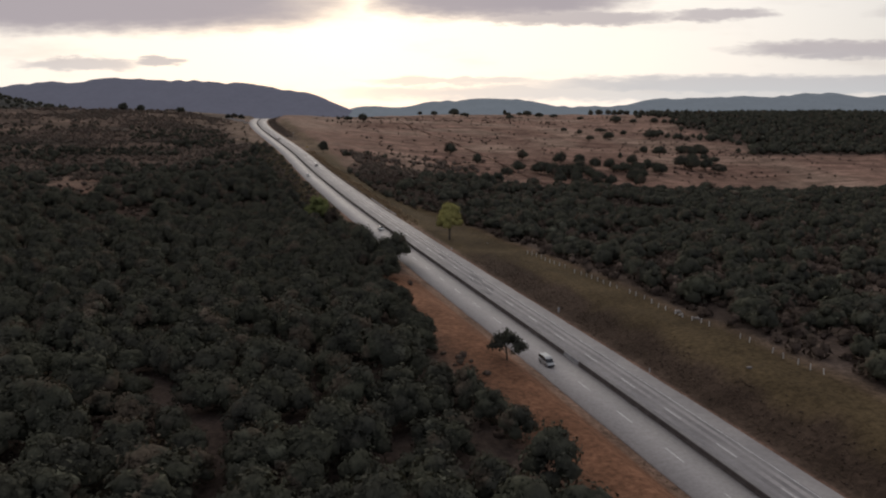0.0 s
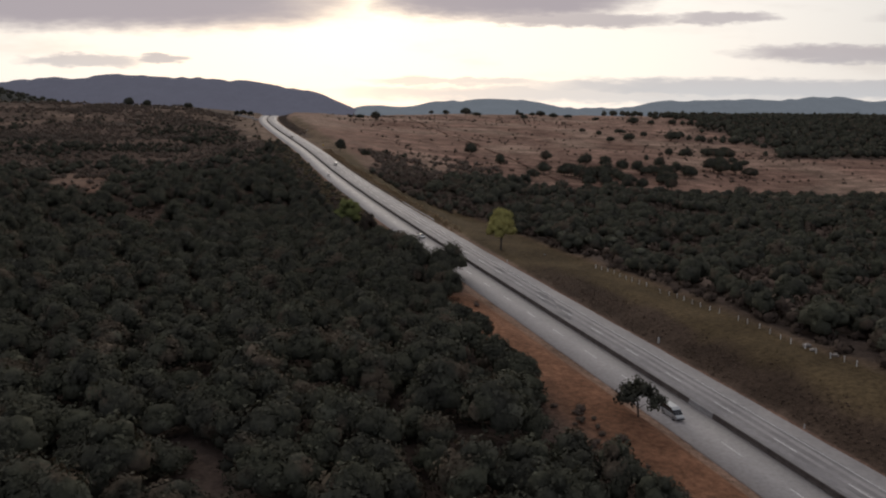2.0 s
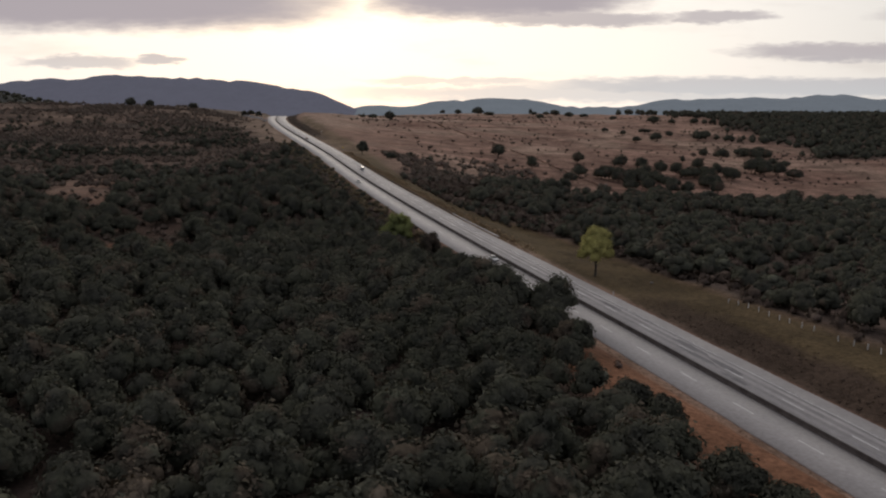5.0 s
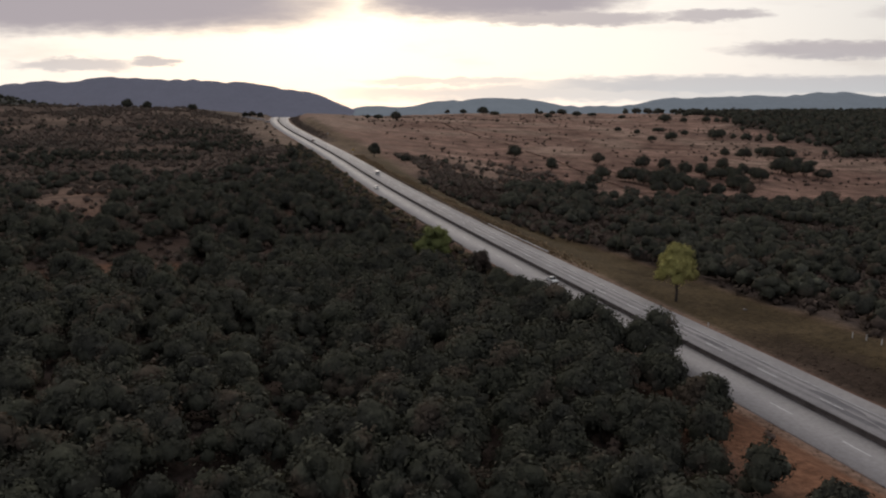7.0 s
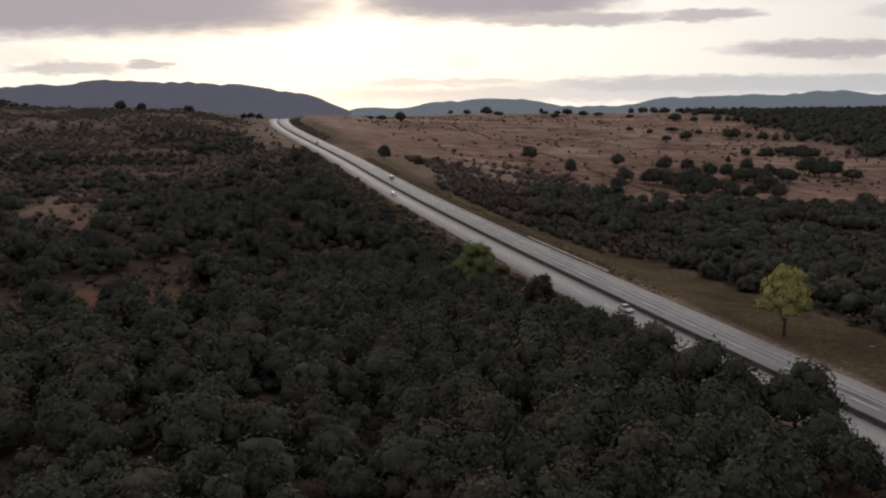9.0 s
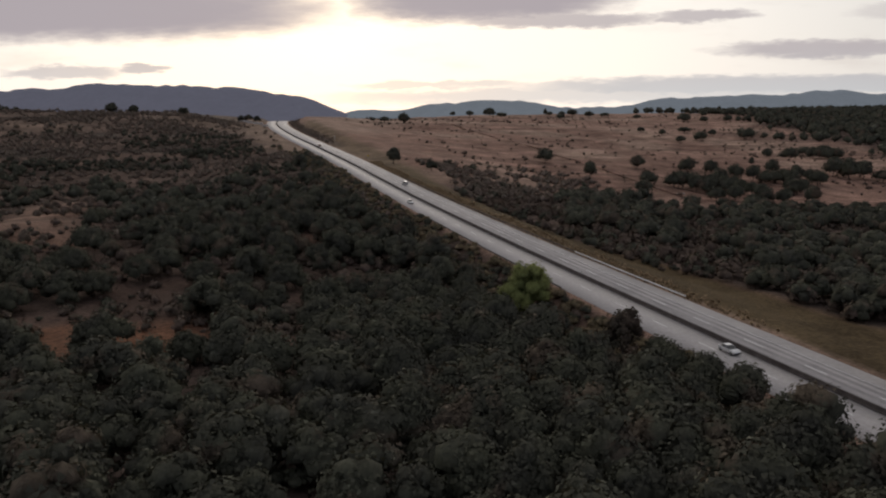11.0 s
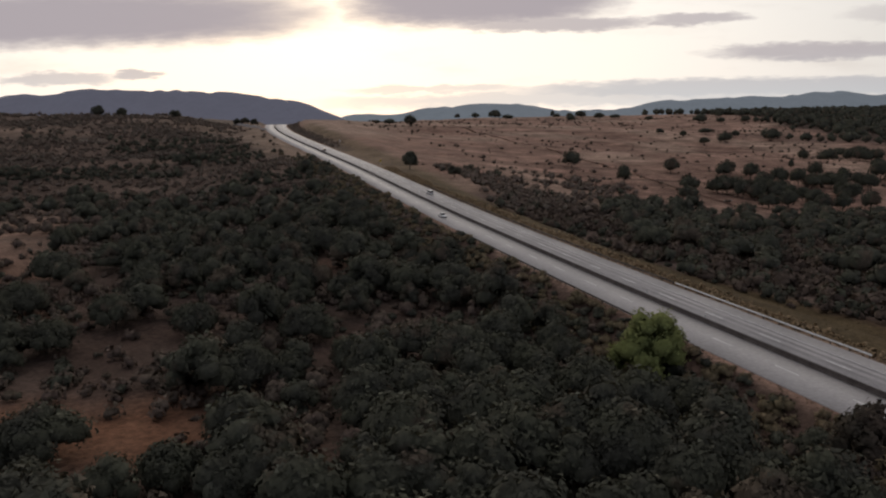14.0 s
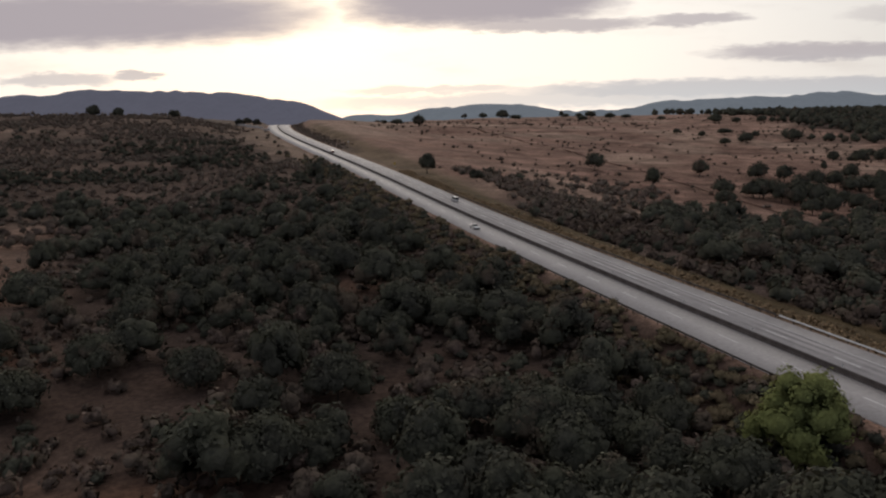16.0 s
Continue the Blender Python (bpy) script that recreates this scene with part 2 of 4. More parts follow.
ROAD_Z = spline((-700, -30), (-150, -9.0), (-60, -3.3), (0, -0.1), (60, 2.5), (120, 5.0), (180, 7.5), (240, 10.1), (300, 13.0), (360, 16.1), (420, 19.6), (480, 23.2), (540, 27.0), (600, 30.8), (700, 37.6), (800, 44.3), (900, 50.3), (980, 53.5), (1080, 53), (1300, 48), (4700, 30))
BANK_LEFT = spline((-700, 6), (-60, 6), (20, 5.5), (60, 3.2), (110, 0.6), (145, -0.2), (175, -1.8), (205, -3.2), (330, -3.2), (430, -2.0), (560, 0.3), (700, 1.5), (4700, 1))
BANK_RIGHT = spline((-700, 3.2), (30, 3.0), (80, 1.8), (140, -0.8), (210, -3), (320, -4), (430, -2.5), (510, -0.5), (600, 2), (700, 4.5), (850, 6), (1000, 5), (4700, 2))
FAR_LEFT = spline((-700, -5), (-100, 5), (0, 6), (110, 7), (232, 6.6), (350, 8.2), (476, 12), (600, 25), (700, 41), (800, 55), (880, 62.5), (1000, 63.5), (1300, 55), (4700, 30))
FAR_RIGHT = spline((-700, -20), (-150, -6), (0, -5), (200, -10), (430, -14), (500, -6), (600, 7), (700, 13), (850, 30), (1000, 45), (1150, 56), (1400, 62), (2000, 66), (4700, 40))
BEND = spline((-700, 0), (-100, 0), (400, 0), (500, 0), (560, -1.5), (640, -5), (720, -9.2), (800, -11.9), (840, -12), (880, -10.8), (920, -8.3), (1000, 0), (1080, 6), (1200, 6), (4700, 6))
SIDE_HILL = 84.0
LEFT_EDGE, RIGHT_EDGE = -9.6, 11.45


def road_x(s):
    """The road's sideways drift: it bends a little to the right, with a shallow double bend below the crest."""
    return 8.0 * (np.clip(np.asarray(s, float), -200, 1100) / 500) ** 2 + BEND(s)


def sand_patch(x, y):
    """The bare sandy shoulder high on the slope."""
    return np.exp(-(((x + 141) / 21) ** 4) - ((y - 418) / 68) ** 4)


def red_strip(x, y):
    """A strip of bare red soil among the oaks."""
    return np.exp(-(((x + 106) / 25) ** 4) - ((y - 219 + 0.25 * (x + 106)) / 15) ** 4)


def land(x, y):
    """Height of the ground."""
    x, y = np.asarray(x, float), np.asarray(y, float)
    n, zr = x - road_x(y), ROAD_Z(y)
    left = zr + BANK_LEFT(y) * ramp(-n, 10.5, 21)
    far = ramp(-n, 22, 110)
    left = left * (1 - far) + FAR_LEFT(y) * far
    right = zr - 0.3 * ramp(n, 11.5, 13) + BANK_RIGHT(y) * ramp(n, 12.5 + 4.5 * ramp(y, 130, 190), 30 + 4 * ramp(y, 130, 190))
    wide = 130 + 80 * ramp(y, 480, 600)
    f = np.where(n > 42, 1 - np.exp(-np.maximum(n - 42, 0) / wide), 0)
    right = right * (1 - f) + FAR_RIGHT(y) * f
    z = np.where(n < 0, left, right)
    away = np.maximum(LEFT_EDGE - n, n - RIGHT_EDGE)
    z = z + ramp(away, 1, 25) * (0.5 * rough(x, y, 9, 1) + 1.1 * rough(x, y, 34, 2) * ramp(away, 10, 60) + 2.2 * rough(x, y, 120, 3) * ramp(away, 60, 200))
    z = z + ramp(n, 70, 150) * ramp(y, 430, 540) * (1.5 * rough(x * 0.3, y, 40, 17) + 0.8 * rough(x * 0.4, y, 17, 18))
    z = z + 2.5 * sand_patch(x, y)
    z = z + SIDE_HILL * np.exp(-(((x + 640) / 330) ** 2) - ((y - 1980) / 420) ** 2)
    return z - 0.25 * ramp(away, 1.5, -0.5)


def mesh_from(name, verts, faces, mat, parent=None, smooth=False):
    """faces: an array of triangles or quads, or a list of such arrays."""
    me = bpy.data.meshes.new(name)
    groups = faces if isinstance(faces, list) else [faces]
    groups = [np.asarray(f, np.int32) for f in groups if len(f)]
    me.vertices.add(len(verts))
    me.vertices.foreach_set("co", np.asarray(verts, np.float32).ravel())
    loops = np.concatenate([f.ravel() for f in groups])
    sizes = np.concatenate([np.full(len(f), f.shape[1], np.int32) for f in groups])
    me.loops.add(len(loops))
    me.loops.foreach_set("vertex_index", loops)
    me.polygons.add(len(sizes))
    me.polygons.foreach_set("loop_start", np.concatenate([[0], np.cumsum(sizes)[:-1]]).astype(np.int32))
    if smooth:
        me.polygons.foreach_set("use_smooth", np.ones(len(sizes), bool))
    me.update(calc_edges=True)
    me.validate()
    me.materials.append(mat)
    ob = new(name, me)
    ob.parent = parent
    return ob


def lattice(rows, cols):
    i = np.arange(rows - 1)[:, None] * cols + np.arange(cols - 1)[None]
    return np.stack([i, i + 1, i + cols + 1, i + cols], -1).reshape(-1, 4)


def part(name, bm, mat, parent, label=""):
    me = bpy.data.meshes.new(name)
    bm.to_mesh(me)
    bm.free()
    me.materials.append(mat)
    ob = new(name, me)
    ob.parent = parent
    return tagged(ob, label)


def box(bm, size, at=(0, 0, 0), turn=0.0, bevel=0.0):
    m = Matrix.Translation(at) @ Matrix.Rotation(turn, 4, "Z") @ Matrix.Diagonal((*size, 1))
    made = bmesh.ops.create_cube(bm, size=1, matrix=m)
    if bevel:
        edges = list({e for v in made["verts"] for e in v.link_edges})
        bmesh.ops.bevel(bm, geom=edges, offset=bevel, segments=2, affect="EDGES")
    return bm


WOOD_DENSITY = spline((-700, 1), (110, 1), (160, 0.8), (210, 0.52), (330, 0.5), (450, 0.4), (540, 0.2), (620, 0.12), (900, 0.1), (4700, 0.1))


DARK_EDGE = spline((-700, 560), (500, 560), (603, 571), (708, 594), (855, 640), (1019, 724), (1150, 765), (1500, 850), (4700, 900))


def forest_mask(x, y):
    """How wooded a place is, from 0 to 1."""
    x, y = np.asarray(x, float), np.asarray(y, float)
    n = x - road_x(y)
    clump = 0.5 + 0.55 * rough(x * (1 - 0.4 * ramp(y, 300, 420)), y, 30, 5) + 0.3 * rough(x, y, 12, 6)
    thick = WOOD_DENSITY(y) * (1 - 0.55 * ramp(-n, 70, 45) * ramp(y, 410, 480))
    rim = 32 - 12 * ramp(y, 55, 85) + 5 * ramp(y, 130, 160)
    left = ramp(-n, rim - 3, rim + 4) * np.clip(thick * 1.75 - 0.75 + 0.75 * clump + 0.15 * thick, 0, 1) * ramp(thick, 0.02, 0.12)
    left = np.maximum(left, ramp(-n, 15, 19) * ramp(-n, 44, 30) * ramp(y, 82, 100) * ramp(y, 185, 165) * 0.9)
    left = left * np.clip(1 - 1.4 * (np.maximum(sand_patch(x, y), sand_patch(x, y + 34)) + red_strip(x, y)) - 0.5 * np.exp(-(((x + 75) / 12) ** 2) - ((y - 200) / 30) ** 2), 0, 1)
    edge = 41 - 3.5 * ramp(y, 70, 110) * ramp(y, 200, 170) + 2.5 * rough(y, y * 0, 40, 8) + 0.62 * np.maximum(y - 335, 0)
    border = 452 - 0.08 * n + 14 * rough(x, y, 45, 9)
    mass = 0.5 + 0.75 * rough(x, y, 46, 5) + 0.3 * rough(x, y, 17, 6)
    right = ramp(n, edge, edge + 6) * ramp(y, border + 10, border - 12) * np.clip(-0.05 + 0.3 * ramp(y, 260, 160) + 0.85 * mass + 0.5 * ramp(n, 56, 44) * ramp(y, 220, 190) + 0.4 * ramp(y, 330, 390), 0, 1)
    ragged = 80 * rough(x, y, 70, 10) + 40 * rough(x, y, 28, 13)
    dark = 0.9 * ramp(x - DARK_EDGE(y) + ragged, -70, 80) * ramp(y, 585, 625) * ramp(y, 1500, 1250)
    return np.where(n < 0, left, np.maximum(right, dark))


def in_sight(x, y):
    """The wedge of country that the flight looks over."""
    return (x > -102 - 0.2 * np.maximum(y + 143, 0)) & (x < 1.1 * (y + 143) - 60)


def cover_colour(x, y):
    n = x - road_x(y)
    one = np.ones_like(x)[:, None]
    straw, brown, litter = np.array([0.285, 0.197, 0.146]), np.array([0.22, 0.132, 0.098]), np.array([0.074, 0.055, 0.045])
    red, verge, brush = np.array([0.198, 0.098, 0.058]), np.array([0.080, 0.058, 0.030]), np.array([0.080, 0.053, 0.041])
    c = brown * one
    mixto = lambda c, d, f: c * (1 - f[:, None]) + d * f[:, None]  # noqa: E731
    c = mixto(c, straw, ramp(rough(x, y, 60, 11), -0.2, 0.7) * 0.7)
    c = mixto(c, brush, ramp(-n, 10, 13) * 0.95)
    band = rough(x * 0.35, y, 26, 51) + 0.6 * rough(x * 0.5, y, 11, 52)
    hill = ramp(-n, 11, 14) * ramp(y, 330, 430)
    c = mixto(c, np.array([0.120, 0.083, 0.064]), hill * 0.9)
    c = mixto(c, np.array([0.185, 0.128, 0.094]), hill * ramp(band, 0.25, 0.9) * 0.8)
    c = mixto(c, np.array([0.060, 0.052, 0.042]), hill * ramp(band, -0.2, -0.8) * 0.7)
    c = mixto(c, np.array([0.050, 0.050, 0.046]), ramp(-n, 60, 140) * ramp(y, 1300, 1450))
    c = mixto(c, red * 0.6, ramp(-n, 30, 60) * ramp(rough(x, y, 38, 12), 0.25, 0.7) * 0.7 * ramp(y, 430, 300))
    c = mixto(c, red * 0.7, red_strip(x, y) * np.clip(0.55 + 0.8 * rough(x, y, 9, 53), 0, 1))
    c = mixto(c, np.array([0.190, 0.118, 0.086]), sand_patch(x, y) * np.clip(0.8 + 0.5 * rough(x, y, 12, 54), 0, 1))
    c = mixto(c, litter * 1.4, ramp(n, 37 - 12 * ramp(y, 210, 300), 42 - 12 * ramp(y, 210, 300)) * ramp(y, 460, 400) * 0.85)
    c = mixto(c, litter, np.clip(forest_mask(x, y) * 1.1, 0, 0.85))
    c = mixto(c, np.array([0.20, 0.138, 0.100]), ramp(-n, 11, 14) * ramp(-n + 8 * rough(x, y, 20, 19), 44, 24) * ramp(y, 555, 600) * ramp(y, 1000, 900) * 0.85)
    # olive verge climbing beside the road, and the brushy cutting near the crest
    c = mixto(c, np.array([0.150, 0.107, 0.068]), ramp(n, 12, 14) * ramp(n + 3 * rough(x, y, 25, 55), 40, 28) * ramp(y, 420, 470) * ramp(y, 900, 800) * 0.9)
    c = mixto(c, np.array([0.105, 0.078, 0.066]), ramp(n, 12, 14) * ramp(n, 26, 18) * ramp(y, 600, 680) * 0.85)
    bank = ramp(-n, 10, 12) * ramp(-n, 34, 24) * ramp(y, 96, 70)
    c = mixto(c, red, bank)
    wide = 40 - 12 * ramp(y, 210, 300)
    low = ramp(n, 12, 14) * ramp(n, wide + 4, wide - 4) * ramp(y, 560, 420) * 0.95
    c = mixto(c, verge, low)
    c = mixto(c, np.array([0.215, 0.150, 0.090]), ramp(n, 11.6, 12.4) * ramp(n + 1.5 * rough(x, y, 12, 61), 18, 14.5) * ramp(y, 150, 200) * ramp(y, 560, 500) * 0.85)
    c = mixto(c, np.array([0.056, 0.038, 0.029]), ramp(n, 11.5, 13) * ramp(n + 2.5 * rough(x, y, 6, 15), 26.5, 20.5) * ramp(y, 130, 90) * 0.9)
    c = mixto(c, straw * 0.9, ramp(np.abs(n - 1), 10, 10.6) * ramp(np.abs(n - 1), 14.5, 12.5) * 0.6 * (1 - 0.7 * ramp(-n, 8, 10) * ramp(y, 100, 140) - 0.8 * ramp(n, 8, 10) * ramp(y, 140, 100)))
    return np.c_[np.clip(c, 0.01, 1), np.clip(0.12 + ramp(n, 50, 110) * ramp(y, 380, 470) + 0.7 * ramp(-n, 20, 50) * ramp(y, 330, 430), 0, 1)]


def graded(a, b, fine, step, far, grow):
    """Grid lines from -far to far, step apart between a and b, growing outside."""
    mid = list(np.arange(a, b, fine))
    lo, hi, d = [a], [b], step
    while hi[-1] < far:
        d *= grow
        hi.append(hi[-1] + d)
        lo.append(lo[-1] - d)
    return np.array(sorted(lo[1:] + mid + hi))


gx = np.unique(np.r_[graded(-160, 160, 4.0, 4.0, 4600, 1.06), np.arange(-40, 44, 1.0)])
gy = np.r_[np.arange(-700, -160, 30.0), np.arange(-160, 720, 4.0), np.arange(720, 1500, 9.0), np.geomspace(1500, 4700, 60)]
X, Y = np.meshgrid(gx, gy)
xs_, ys_ = X.ravel() + road_x(Y.ravel()) * (np.abs(X.ravel()) < 200), Y.ravel()
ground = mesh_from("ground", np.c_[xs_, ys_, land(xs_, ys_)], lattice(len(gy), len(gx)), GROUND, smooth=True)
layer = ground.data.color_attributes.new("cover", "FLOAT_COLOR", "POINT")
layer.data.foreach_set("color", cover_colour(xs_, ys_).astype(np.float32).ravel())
tagged(ground, "rolling ground of red soil, dry grass and leaf litter", "ground", kind="structure")


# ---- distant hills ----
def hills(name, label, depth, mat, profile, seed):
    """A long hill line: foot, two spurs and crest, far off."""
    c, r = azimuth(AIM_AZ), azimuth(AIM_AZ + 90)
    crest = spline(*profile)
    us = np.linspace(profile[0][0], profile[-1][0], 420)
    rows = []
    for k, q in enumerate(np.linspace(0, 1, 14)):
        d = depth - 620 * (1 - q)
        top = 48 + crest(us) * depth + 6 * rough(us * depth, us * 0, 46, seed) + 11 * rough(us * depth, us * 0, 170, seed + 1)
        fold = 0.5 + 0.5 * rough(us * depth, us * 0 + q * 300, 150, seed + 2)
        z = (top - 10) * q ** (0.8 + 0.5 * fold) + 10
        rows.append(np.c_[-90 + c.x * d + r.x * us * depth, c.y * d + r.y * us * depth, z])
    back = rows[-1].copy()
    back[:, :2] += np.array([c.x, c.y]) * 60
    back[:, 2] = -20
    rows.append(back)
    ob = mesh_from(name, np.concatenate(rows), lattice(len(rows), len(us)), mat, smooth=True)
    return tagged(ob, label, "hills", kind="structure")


def painted_haze_material(name, tone, glow):
    """Far woods: evening haze is painted into the base colour and a faint glow."""
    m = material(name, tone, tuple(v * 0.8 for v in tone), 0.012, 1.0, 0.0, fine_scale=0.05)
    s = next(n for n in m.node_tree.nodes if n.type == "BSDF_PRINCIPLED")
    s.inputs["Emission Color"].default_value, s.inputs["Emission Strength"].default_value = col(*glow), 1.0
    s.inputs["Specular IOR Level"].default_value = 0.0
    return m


hills("backdrop_hills_left", "long wooded mountain ridge, tinted blue grey for evening haze", 4560, painted_haze_material("far_wooded_ridge", (0.056, 0.058, 0.074), (0.072, 0.072, 0.092)),
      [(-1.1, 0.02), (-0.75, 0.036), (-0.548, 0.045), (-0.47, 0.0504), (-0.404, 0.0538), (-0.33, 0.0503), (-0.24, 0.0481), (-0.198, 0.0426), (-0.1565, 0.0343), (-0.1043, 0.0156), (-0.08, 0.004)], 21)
hills("backdrop_hills_right", "low far hills, tinted pale blue grey for evening haze", 4640, painted_haze_material("far_pale_hills", (0.07, 0.08, 0.09), (0.105, 0.118, 0.135)),
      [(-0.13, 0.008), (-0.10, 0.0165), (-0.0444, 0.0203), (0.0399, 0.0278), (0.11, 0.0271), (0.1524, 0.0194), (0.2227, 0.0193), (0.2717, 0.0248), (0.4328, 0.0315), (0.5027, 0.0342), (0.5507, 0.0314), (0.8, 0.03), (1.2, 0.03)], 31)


# ---- road ----
def strip(name, a, b, lift, mat, s0, s1, parent, step=4.0, wobble=0.0, thick=0.0, seed=0):
    """A ribbon along the road between the offsets a and b."""
    s = np.arange(s0, s1 + 0.01, step)
    z = ROAD_Z(s) + lift
    la, lb = a + wobble * rough(s, s * 0, 7, seed), b + wobble * rough(s, s * 0, 6, seed + 1)
    left, right = np.c_[road_x(s) + la, s, z], np.c_[road_x(s) + lb, s, z]
    rows = [left, right]
    if thick:
        low = np.array([0, 0, thick])
        rows = [left - low, left, right, right - low]
    verts = np.stack(rows, 1).reshape(-1, 3)
    return mesh_from(name, verts, lattice(len(s), len(rows)), mat, parent)


ROAD_FROM, ROAD_TO = -170, 1060
road = tagged(new("road"), "worn grey four-lane highway climbing straight uphill", "road", kind="structure")
strip("carriageway", LEFT_EDGE, -0.28, 0.03, ASPHALT, ROAD_FROM, ROAD_TO, road, wobble=0.12, thick=0.3, seed=3)
strip("carriageway", 0.28, RIGHT_EDGE, 0.03, ASPHALT_OLD, ROAD_FROM, ROAD_TO, road, wobble=0.12, thick=0.3, seed=5)
strip("median_strip", -0.45, 0.45, 0.01, BARRIER, ROAD_FROM, ROAD_TO, road)
strip("edge_line", 7.98, 8.12, 0.038, PAINT, ROAD_FROM, ROAD_TO, road)
for a, b in ((1.3, 2.2), (3.3, 4.3), (5.3, 6.3), (7.2, 8.3)):
    strip("tyre_track", a, b, 0.034, TRACK, ROAD_FROM, ROAD_TO, road, wobble=0.15, seed=int(a * 10))


def along(s, n, lift=0.0, turn=0.0):
    """A pose on the road's surface, with y up the road."""
    p = Vector((float(road_x(s)) + n, s, float(ROAD_Z(s)) + lift))
    q = Vector((float(road_x(s + 1)) + n, s + 1, float(ROAD_Z(s + 1)) + lift))
    return Matrix.Translation(p) @ (q - p).to_track_quat("Y", "Z").to_matrix().to_4x4() @ Matrix.Rotation(radians(turn), 4, "Z")


dash = part("lane_dash", box(bmesh.new(), (0.18, 5.0, 0.006)), PAINT, road)
for n, first in ((4.65, 2.5 - 165), (-4.46, 3.5 - 165)):
    for k in range(60):
        d = dash if (k == 0 and n > 0) else new("lane_dash", dash.data)
        d.parent = road
        d.matrix_basis = along(first + 15 * k, n, 0.04)


def barrier_mesh(length):
    """A concrete barrier with a sloped foot."""
    bm = bmesh.new()
    side = [(-0.30, 0), (-0.30, 0.08), (-0.17, 0.28), (-0.10, 0.85), (0.10, 0.85), (0.17, 0.28), (0.30, 0.08), (0.30, 0)]
    ends = [[bm.verts.new((x, y, z)) for x, z in side] for y in (-length / 2, length / 2)]
    for k in range(8):
        bm.faces.new((ends[0][k], ends[0][(k + 1) % 8], ends[1][(k + 1) % 8], ends[1][k]))
    bm.faces.new(ends[0]), bm.faces.new(ends[1][::-1])
    bmesh.ops.recalc_face_normals(bm, faces=bm.faces)
    return bm


median = tagged(new("median_barrier"), "low dark soot-stained concrete barrier between the carriageways", "barrier")
block = part("barrier_block", barrier_mesh(5.96), BARRIER, median)
pale = part("barrier_block", barrier_mesh(6.6), CONCRETE, median, "paler grey concrete block")
pale.matrix_basis = along(2.4, 0, 0.02)
for k in range(190):
    s = ROAD_FROM + 3 + 6 * k
    if abs(s - 2.4) < 6.2 or s > ROAD_TO - 20:
        continue
    b = block if k == 0 else new("barrier_block", block.data)
    b.parent = median
    b.matrix_basis = along(s, 0, 0.02)
gap = new("barrier_block", block.data)
gap.parent = median
gap.matrix_basis = along(-3.9, 0, 0.02)
gap = new("barrier_block", block.data)
gap.parent = median
gap.matrix_basis = along(8.7, 0, 0.02)


# ---- trees ----
bm = bmesh.new()
bmesh.ops.create_icosphere(bm, subdivisions=1, radius=1)
ICO_V = np.array([v.co[:] for v in bm.verts])
ICO_F = np.array([[v.index for v in f.verts] for f in bm.faces])
bm.free()


def crown(rng, height, radius, lobes, leaves, leaf, skirt=0.25, fat=0.43, core=0.74, low=0.72):
    """A crown of clumps: many loose leaf sprays on rounded lobes, with dense hearts inside. Returns vertices and triangles."""
    spots = []
    for k in range(lobes):
        a, q = 2.4 * k + rng.uniform(-0.5, 0.5), math.sqrt((k + 0.3) / lobes)
        r = radius * fat * rng.uniform(0.78, 1.22)
        reach = max(radius - r, 0.1) * q * rng.uniform(0.85, 1.1)
        top = math.sqrt(max(1 - (q * 0.97) ** 2, 0))
        z = height * skirt + r * 0.6 + (height * (1 - skirt) - 1.5 * r) * top * rng.uniform(low, 1.1)
        spots.append((reach * math.cos(a), reach * math.sin(a), max(z, r * 0.8), r))
    spots = np.array(spots)
    verts, tris, out, base = [], [], [], 0
    for x, y, z, r in spots:
        verts.append(ICO_V * r * core * (1 + 0.1 * rng.standard_normal((len(ICO_V), 1))) * (1, 1, 0.88) + (x, y, z))
        tris.append(ICO_F + base)
        out.append(ICO_V)
        base += len(ICO_V)
    pick = rng.integers(0, lobes, leaves)
    way = rng.standard_normal((leaves, 3))
    way[:, 2] = np.maximum(way[:, 2] + 0.3, -0.55 + 0.1 * way[:, 2])
    way /= np.linalg.norm(way, axis=1)[:, None]
    at = spots[pick, :3] + way * spots[pick, 3:] * (rng.uniform(0.78, 1.08, (leaves, 1)) + 0.2 * (rng.uniform(0, 1, (leaves, 1)) > 0.9)) * (1, 1, 0.9)
    normal = way + 0.3 * rng.standard_normal((leaves, 3))
    normal /= np.linalg.norm(normal, axis=1)[:, None]
    side = np.cross(normal, rng.standard_normal((leaves, 3)))
    side /= np.linalg.norm(side, axis=1)[:, None]
    lift = np.cross(normal, side)
    size = leaf * rng.uniform(0.6, 1.35, (leaves, 1))
    three = np.stack([at - side * size * 0.62 - lift * size * 0.5, at + side * size * 0.62 - lift * size * 0.4, at + lift * size * 0.9], 1)
    verts.append(three.reshape(-1, 3))
    tris.append(base + np.arange(leaves * 3).reshape(-1, 3))
    verts = np.concatenate(verts)
    out = np.concatenate(out + [np.repeat(way + 0.45 * rng.standard_normal(way.shape), 3, 0)])
    dome = (verts - (0, 0, height * (0.25 + 0.3 * skirt))) / (radius, radius, height * 0.6)
    out = out * 0.45 + 0.95 * dome / np.maximum(np.linalg.norm(dome, axis=1)[:, None], 0.05)
    return verts, np.concatenate(tris), out / np.maximum(np.linalg.norm(out, axis=1)[:, None], 0.01)


def rounded(ob, out):
    """Keeps the way out of the crown at each leaf, so that a spray is lit as one soft mass."""
    layer = ob.data.attributes.new("outward", "FLOAT_VECTOR", "POINT")
    layer.data.foreach_set("vector", np.asarray(out, np.float32).ravel())
    return ob


